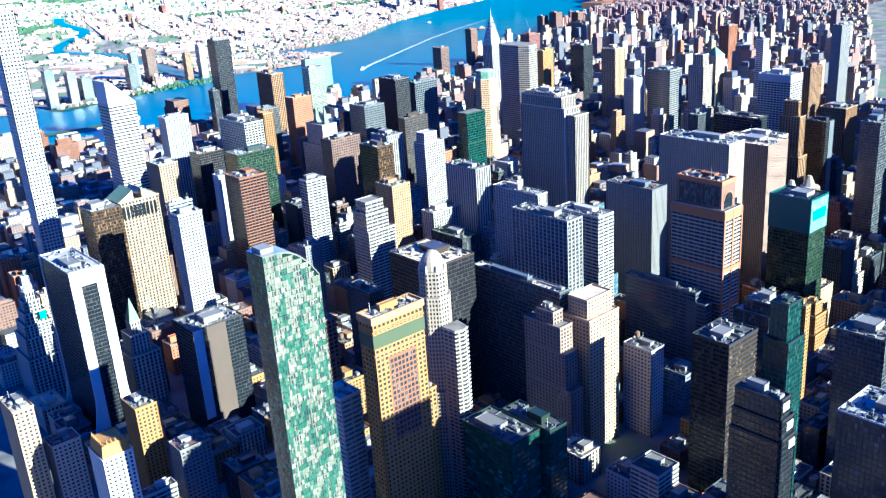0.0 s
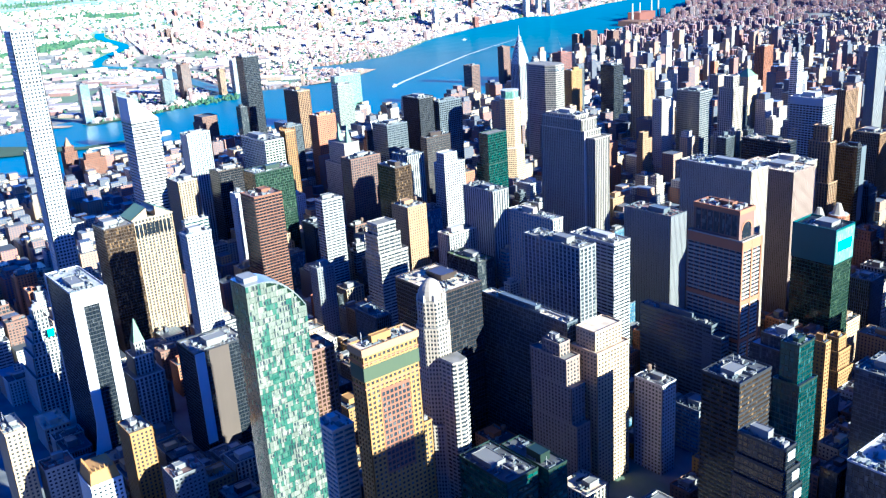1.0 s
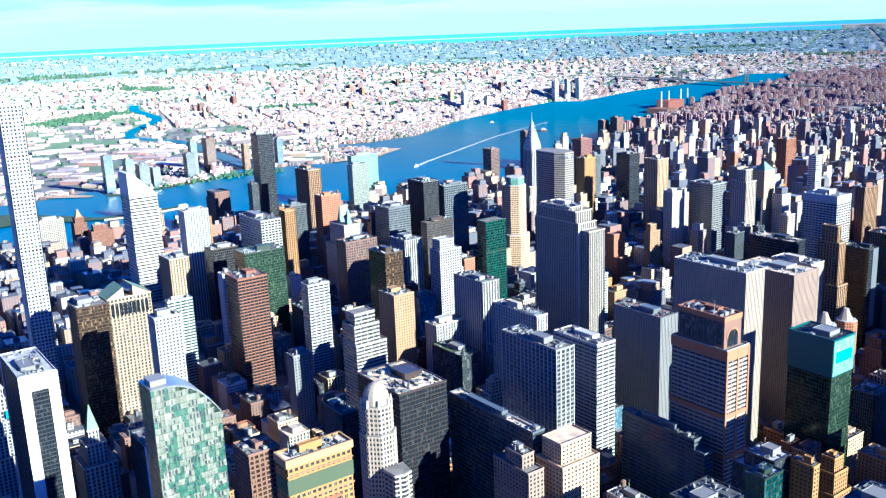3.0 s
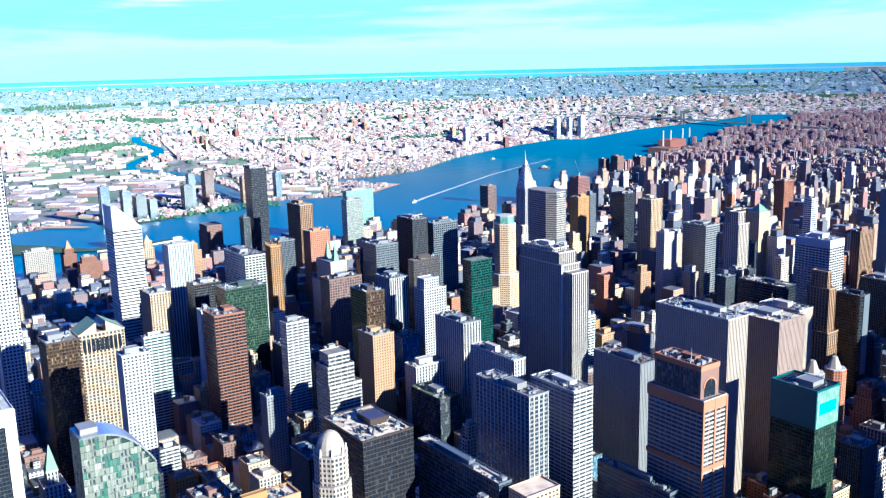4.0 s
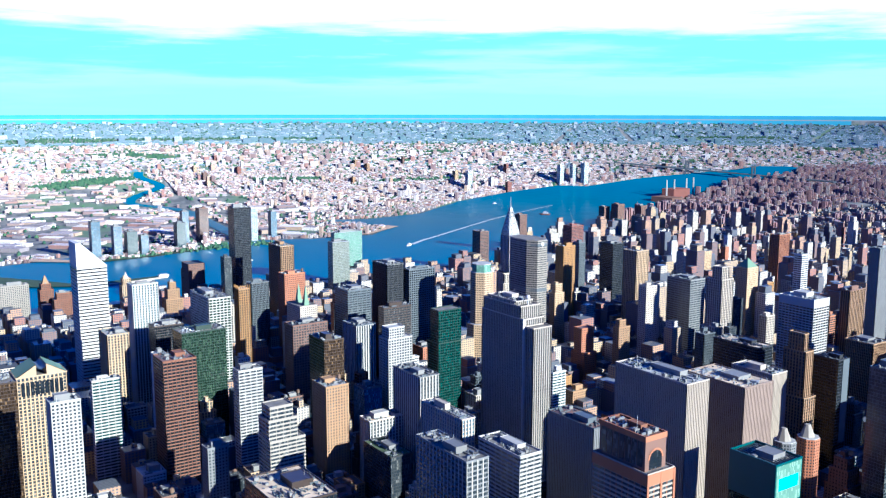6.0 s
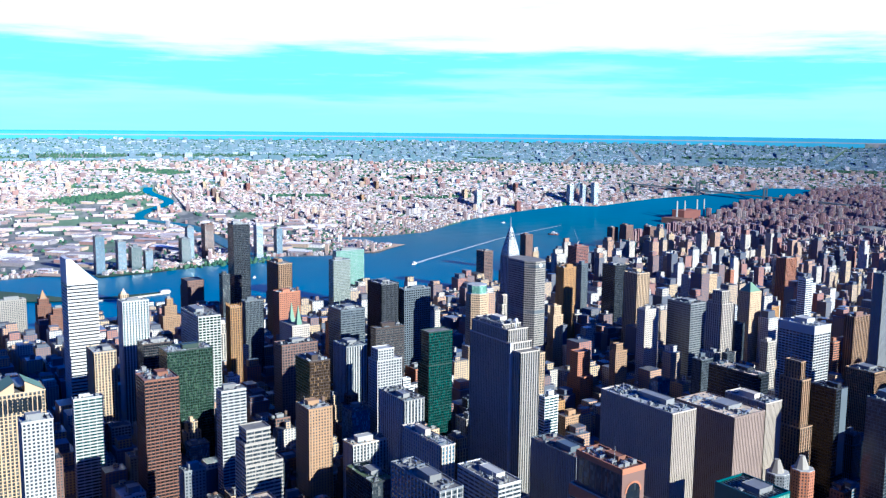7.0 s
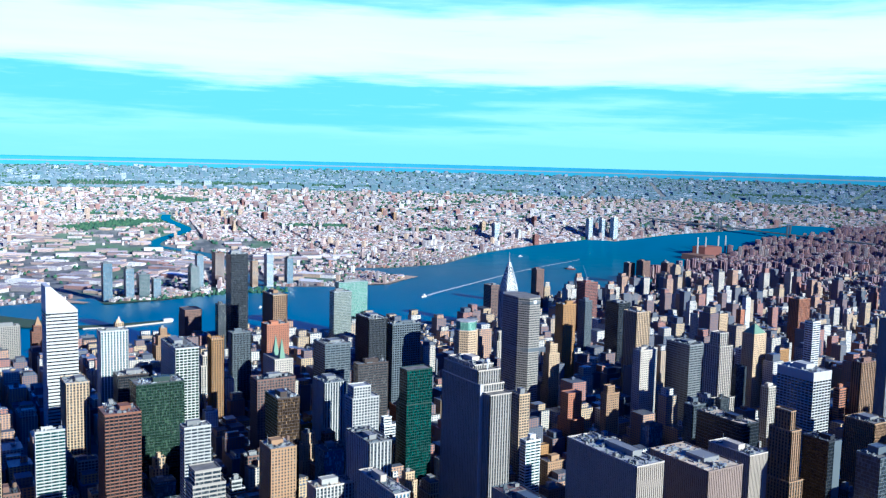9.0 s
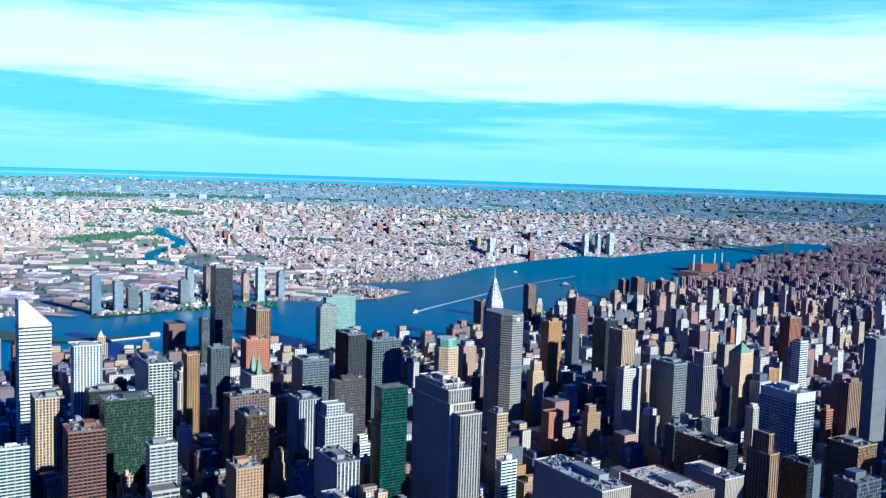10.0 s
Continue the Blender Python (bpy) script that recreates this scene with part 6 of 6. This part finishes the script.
for band, (r0, r1, s_, tall_) in enumerate([(2780, 4300, 1.05, 9.0), (4300, 6600, 1.45, 10.5), (6600, 11000, 2.3, 13.0), (11000, 24000, 5.2, 20.0)]):
    for turn in range(6):
        q = 0.28 + turn * 0.26
        half = r1 * 0.62
        mx, my = HUB.x + r1 * 0.46, HUB.y - r1 * 0.42
        pitch, gap = 58.0 * s_, 8.6 * s_
        lanes, spots_ = np.arange(-half, half, pitch), np.arange(-half, half, gap)
        U, V = np.meshgrid(spots_, np.concatenate([lanes, lanes + 25 * s_]))
        number = np.round(U / gap).astype(int)
        U = U + dice.uniform(-0.15, 0.15, U.shape) * gap
        V = V + dice.uniform(-1.2, 1.2, U.shape) * s_
        X, Y = mx + U * math.cos(q) - V * math.sin(q), my + U * math.sin(q) + V * math.cos(q)
        far = np.hypot(X - HUB.x, Y - HUB.y)
        bearing = np.degrees(np.arctan2(HUB.y - Y, X - HUB.x))
        keep = (far > r0) & (far <= r1) & (bearing > -3) & (bearing < 65) & (number % 21 > 1)
        X, Y, far = X[keep], Y[keep], far[keep]
        nearest = np.argmin((X[:, None] - quarter_x) ** 2 + (Y[:, None] - quarter_y) ** 2, 1)
        keep = (QUARTERS[nearest, 2] == turn) & across(X, Y)
        X, Y, far = X[keep], Y[keep], far[keep]
        ruffle = dice.uniform(-0.25, 0.1, X.shape)
        park, works = in_discs(X, Y, PARKS, ruffle), in_discs(X, Y, WORKS, ruffle)
        lot = dice.random_sample(X.shape)
        for x, y, f, p_, w_, a in zip(X, Y, far, park, works, lot):
            big = 1 + f / 9000
            if p_:
                if a < 0.75:
                    trees.append((x, y, (4 + 5 * a) * big))
            elif w_:
                if a < 0.045:
                    rows.append((x, y, 16 + 700 * a, 12 + 350 * a, 7 + 150 * a, q))
                elif a > 0.97:
                    trees.append((x, y, 5.5 * big))
            elif a < 0.16:
                if a < (0.07 if band < 2 else 0.13):
                    trees.append((x, y, (4 + 40 * a) * big))
            else:
                h = tall_ * (0.6 + 0.9 * a)
                wide, deep = gap * (0.36 + 0.2 * ((a * 37) % 1)), 5.2 * s_ * (0.75 + 0.5 * ((a * 91) % 1))
                if a > 0.985:
                    h, wide, deep = h * 2.6, wide * 1.2, deep * 1.3
                elif a > 0.965:
                    wide, deep = wide * 2.6, deep * 1.9
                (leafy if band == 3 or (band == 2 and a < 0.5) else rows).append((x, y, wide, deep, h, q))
blocks_mesh("low_town", rows, LOW, "low pale town of small houses reaching out over the plain", "buildings")
blocks_mesh("leafy_suburb", leafy, SUBURB, "far leafy suburb of small houses below the horizon, colours blued for haze", "buildings")


def leaf_material():
    m, n, l, p = nodes_of("tree_leaves")
    geo = n.new("ShaderNodeNewGeometry")
    c = ramp_node(n, l, geo.outputs["Random Per Island"], (0.0, (0.014, 0.042, 0.022)), (0.5, (0.028, 0.07, 0.032)), (1.0, (0.05, 0.095, 0.035)))
    l.new(c, p.inputs["Base Color"])
    p.inputs["Roughness"].default_value = 0.85
    return m


LEAF = leaf_material()


def trees_mesh(name, spots, label):
    """Far trees: lopsided clumps of a few faces each."""
    vs, fs = [], []
    for x, y, r in spots:
        k = len(vs)
        lean = rng.uniform(0, 6)
        low = [(x + r * rng.uniform(0.7, 1.2) * math.cos(lean + a), y + r * rng.uniform(0.7, 1.2) * math.sin(lean + a), r * 0.3) for a in (0, 1.26, 2.51, 3.77, 5.03)]
        high = [(x + r * 0.6 * math.cos(lean + 0.6 + a), y + r * 0.6 * math.sin(lean + 0.6 + a), r * rng.uniform(1.1, 1.5)) for a in (0, 1.26, 2.51, 3.77, 5.03)]
        vs += low + high + [(x, y, r * 1.7)]
        for a in range(5):
            b = (a + 1) % 5
            fs += [(k + a, k + b, k + 5 + a), (k + b, k + 5 + b, k + 5 + a), (k + 5 + a, k + 5 + b, k + 10)]
    a = np.array(vs)
    me = bpy.data.meshes.new(name)
    me.from_pydata(drawn_in(a[:, 0], a[:, 1], a[:, 2]).tolist(), [], fs)
    me.materials.append(LEAF)
    return tagged(new(name, me), label, "trees", kind="stuff")


trees_mesh("far_trees", trees, "dark green clumps of far street and park trees")
spots = []
for _ in range(260):  # riverside parks
    t = rng.random()
    spots.append((rng.uniform(1880, 1990), 480 - t * 560 + rng.uniform(-20, 20), rng.uniform(4, 7)))
for _ in range(500):
    y = rng.uniform(-4200, -2250)
    spots.append((np.interp(-y, -bank[:, 1], bank[:, 0]) - rng.uniform(15, 70), y, rng.uniform(4, 8)))
trees_mesh("riverside_trees", spots, "green trees in the parks along the river banks")

# ---------------------------------------------------------------- across the river and on the water
def far_tower(name, label, x, y, w, d, h, style, wall, glass, roof="gravel", group=""):
    t = tower(name, label, x - w / 2, y + d / 2, w, d, h, style, wall, glass, roof, busy=0.7, group=group)
    far = math.hypot(x - HUB.x, y - HUB.y)
    if far > NEAR:
        p = drawn_in(x, y, 0.0)
        k = (NEAR + REACH * (1 - 1 / (1 + (far - NEAR) / REACH))) / far
        t.location, t.scale = (p[0] - w / 2 * k, p[1] - d / 2 * k, p[2] - 1.0), (k, k, k)
    return t


GLASSY = "blue-green glass riverside apartment tower"
for x, y, w, h, wall, glass in ((1925, 497, 34, 117, "slate", "blue"), (1933, 430, 32, 97, "grey", "blue"), (1938, 386, 40, 77, "slate", "teal"), (1945, 344, 30, 61, "grey", "blue"),
                                (1992, 212, 36, 86, "slate", "teal"), (2034, 181, 28, 118, "grey", "blue"), (2110, 93, 40, 116, "brown", "dark"),
                                (2040, -11, 26, 91, "tan", "dark"), (2022, -57, 30, 114, "white", "blue"), (2035, -136, 28, 96, "slate", "blue")):
    far_tower("riverside_tower", GLASSY if glass != "dark" else "brown brick riverside apartment tower", x, y, w, w * 0.8, h, "bands", wall, glass, group="towers across the river")
for x, y, w, h in ((1555, -1358, 36, 92), (1519, -1447, 34, 84), (1600, -1330, 30, 80)):
    far_tower("brick_tower", "dark brick tower cluster at the river bend", x, y, w, w, h, "punched", "brown", "dark", group="brick towers at the bend")
for x, y, w, h, wall, glass in ((1396, -1199, 66, 54, "teal", "blue"), (1367, -1101, 60, 50, "marble", "dark"), (1363, -1279, 54, 70, "cream", "dark"), (1300, -1010, 50, 60, "white", "blue")):
    far_tower("hospital_block", "broad pale hospital block by the river", x, y, w, w * 0.6, h, "bands", wall, glass, group="hospital blocks")
for x, y, w, h in ((3150, -2490, 30, 115), (3160, -2600, 28, 112), (3070, -2610, 32, 130), (3152, -1813, 30, 103)):
    far_tower("riverside_tower", "white riverside apartment tower", x, y, w, w, h, "bands", "marble", "blue", group="white towers across the river")
FAR_TONES = ("marble", "red", "tan", "brown", "cream")
for n in range(22):
    r, t = rng.uniform(4700, 8500), radians(rng.uniform(18, 60))
    x, y = HUB.x + r * math.cos(t), HUB.y - r * math.sin(t)
    if across(x, y):
        far_tower("housing_tower", "far brick or concrete housing tower above low houses", x, y, rng.uniform(22, 40), rng.uniform(18, 30), rng.uniform(36, 62), "punched",
                  FAR_TONES[n % 5], "dark", group="far housing towers")


def laid(parent_shape, x0, x1, y0, y1, z0, z1):
    """A box of the plan laid onto the far country."""
    k = len(parent_shape.v)
    parent_shape.box(x0, x1, y0, y1, z0, z1)
    a = np.array(parent_shape.v[k:])
    parent_shape.v[k:] = [tuple(q) for q in drawn_in(a[:, 0], a[:, 1], a[:, 2]).tolist()]


# power station with four stacks at the bend
station = tagged(new("power_station"), "red brick power station with four tall stacks", "power station")
s = Shape()
laid(s, 2020, 2150, -2270, -2190, 0, 28)
part("low_hall", s, WALL["brown"], station)
s = Shape()
laid(s, 2150, 2230, -2470, -2350, 0, 52)
part("hall", s, WALL["red"], station)
for x, y in ((2180, -2330), (2175, -2380), (2200, -2500), (2206, -2560)):
    s = Shape()
    pts = circle(x, y, 5.5, 12)
    s.prism(pts, 0, 100, True, 0.7)
    a = np.array(s.v)
    s.v = [tuple(q) for q in drawn_in(a[:, 0], a[:, 1], a[:, 2]).tolist()]
    part("stack", s, WALL["white"], station, "pale tall chimney stack")

# suspension bridge far down the river
bridge = tagged(new("suspension_bridge"), "grey steel suspension bridge across the far river", "bridge")
b0, b1 = Vector((2540, -3630)), Vector((3350, -3735))
along = (b1 - b0).normalized()
side = Vector((-along.y, along.x)) * 12
m_steel = WALL["slate"]


def bridge_piece(p, q, half, z0, z1):
    s = Shape()
    o = Vector((-(q - p).y, (q - p).x)).normalized() * half
    pts = [p - o, q - o, q + o, p + o]
    s.prism([tuple(v) for v in pts], z0, z1)
    a = np.array(s.v)
    s.v = [tuple(v) for v in drawn_in(a[:, 0], a[:, 1], a[:, 2]).tolist()]
    return s


full0, full1 = b0 - along * 500, b1 + along * 700
for n in range(12):
    a, b = full0.lerp(full1, n / 12), full0.lerp(full1, (n + 1) / 12)
    part("deck", bridge_piece(a, b, 14, 36, 44), m_steel, bridge)
for t in (b0 + along * 110, b1 - along * 110):
    for sgn in (-1, 1):
        c = t + side * sgn
        part("pylon_leg", bridge_piece(c - along * 5, c + along * 5, 4, 0, 98), m_steel, bridge)
    part("pylon_beam", bridge_piece(t - along * 4, t + along * 4, 14, 84, 94), m_steel, bridge)
pyl0, pyl1 = b0 + along * 110, b1 - along * 110
span = (pyl1 - pyl0).length
for sgn in (-1, 1):
    for n in range(14):
        u0, u1 = n / 14, (n + 1) / 14
        z0, z1 = 50 + 46 * (2 * u0 - 1) ** 2, 50 + 46 * (2 * u1 - 1) ** 2
        p0, p1 = pyl0.lerp(pyl1, u0) + side * sgn, pyl0.lerp(pyl1, u1) + side * sgn
        q = Shape()
        o = Vector((-along.y, along.x)) * 1.2
        q.v = [(*(p0 - o), z0), (*(p1 - o), z1), (*(p1 + o), z1), (*(p0 + o), z0), (*(p0 - o), z0 + 2.4), (*(p1 - o), z1 + 2.4), (*(p1 + o), z1 + 2.4), (*(p0 + o), z0 + 2.4)]
        q.f = [(0, 1, 5, 4), (1, 2, 6, 5), (2, 3, 7, 6), (3, 0, 4, 7), (4, 5, 6, 7), (3, 2, 1, 0)]
        a = np.array(q.v)
        q.v = [tuple(v) for v in drawn_in(a[:, 0], a[:, 1], a[:, 2]).tolist()]
        part("cable", q, m_steel, bridge)

# inlets and far bays
def strip(line, wide0, wide1):
    pts_l, pts_r = [], []
    for n, (x, y) in enumerate(line):
        a, b = line[max(0, n - 1)], line[min(len(line) - 1, n + 1)]
        v = Vector((b[0] - a[0], b[1] - a[1])).normalized()
        wdt = wide0 + (wide1 - wide0) * n / (len(line) - 1)
        pts_l.append((x - v.y * wdt, y + v.x * wdt))
        pts_r.append((x + v.y * wdt, y - v.x * wdt))
    return pts_l + pts_r[::-1]


tagged(flat_sheet("water", strip(CREEK_LINE, 26, 30), 2.5, WATER, 90), "narrow blue creek between works yards", "creek", kind="structure")


# the sand spit, the island's tip and its sea wall
SAND = roof_material("sand", (0.50, 0.36, 0.23), 0.75)
LAWN = roof_material("lawn", (0.07, 0.13, 0.04))
spit = flat_sheet("sand_spit", [(1925, -300), (1915, -460), (2040, -665), (2090, -640), (2120, -560), (2010, -330)], 4.0, SAND, 60)
tagged(spit, "bare sandy spit of filled land in the river", "spit", kind="structure")
isle = flat_sheet("island", [(1500, 415), (1520, 425), (1515, 560), (1530, 650), (1640, 720), (1770, 820), (1800, 1900), (1600, 1900), (1590, 840), (1540, 740), (1485, 640), (1470, 545)], 5.0, LAWN, 60)
tagged(isle, "green tip of a narrow river island", "island", kind="structure")
shore = flat_sheet("lawn", [(1850, 520), (1845, 500), (1866, 345), (1925, 140), (1990, 70), (2000, 100), (1950, 200), (1900, 350), (1885, 520)], 3.5, LAWN, 50)
tagged(shore, "green riverside park lawn below glass towers", "lawn", kind="structure")
s = Shape()
s.prism([(1497, 412), (1503, 412), (1476, 545), (1489, 642), (1485, 644), (1471, 546)], 0, 5.5)
sea_wall = tagged(part("sea_wall", s, WALL["lime"], None), "pale stone sea wall at the island's tip", "wall")
hut = tagged(new("pavilion"), "low white pavilion at the tip of the island", "pavilion")
s = Shape()
s.box(1498, 1510, 410, 436, 4.5, 9.5)
part("hall", s, WALL["marble"], hut)
s = Shape()
s.prism([(1497, 409), (1511, 409), (1511, 437), (1497, 437)], 9.5, 12, True, 0.7)
part("roof", s, WALL["white"], hut)
quay = flat_sheet("quay", [(2055, 705), (1985, 695), (1882, 572), (1900, 552), (2010, 630)], 4.0, SAND, 50)
tagged(quay, "brown earth quay with work yards by the river", "quay", kind="structure")

# ferry with its long wake, and small craft
FOAM = roof_material("foam", (0.80, 0.84, 0.86), 0.5)
wake_line = [(1626, -459), (1677, -531), (1762, -674), (1908, -916), (2018, -1099), (2157, -1376), (2282, -1666)]


tagged(flat_sheet("wake", strip(wake_line, 8, 2.5), 2.7, FOAM, 40), "long white foam wake behind a ferry", "wake", kind="structure")


def boat(name, label, x, y, turn, size, wall):
    root = tagged(new(name), label, "boat")
    root.matrix_world = Matrix.Translation(drawn_in(x, y, 2.1).tolist()) @ Matrix.Rotation(turn, 4, "Z") @ Matrix.Scale(size, 4)
    s = Shape()
    s.prism([(-10, -3), (6, -3), (11, 0), (6, 3), (-10, 3)], -0.5, 2.6, True, 1.08)
    part("hull", s, WALL[wall], root)
    s = Shape()
    s.box(-7, 4, -2.3, 2.3, 2.6, 5.2)
    part("cabin", s, WALL["marble"], root)
    s = Shape()
    s.box(-3, 2.5, -1.6, 1.6, 5.2, 7.2)
    part("bridge_deck", s, WALL["marble"], root)


boat("ferry", "white ferry at the head of its wake", 1612, -440, 2.1, 1.3, "marble")
boat("barge", "red work barge on the river", 2018, -1388, 0.6, 2.0, "red")
boat("tug", "small white boat on the river", 2494, -1483, 1.0, 0.9, "marble")
boat("tug", "small white boat on the river", 1620, 120, 2.4, 0.9, "marble")
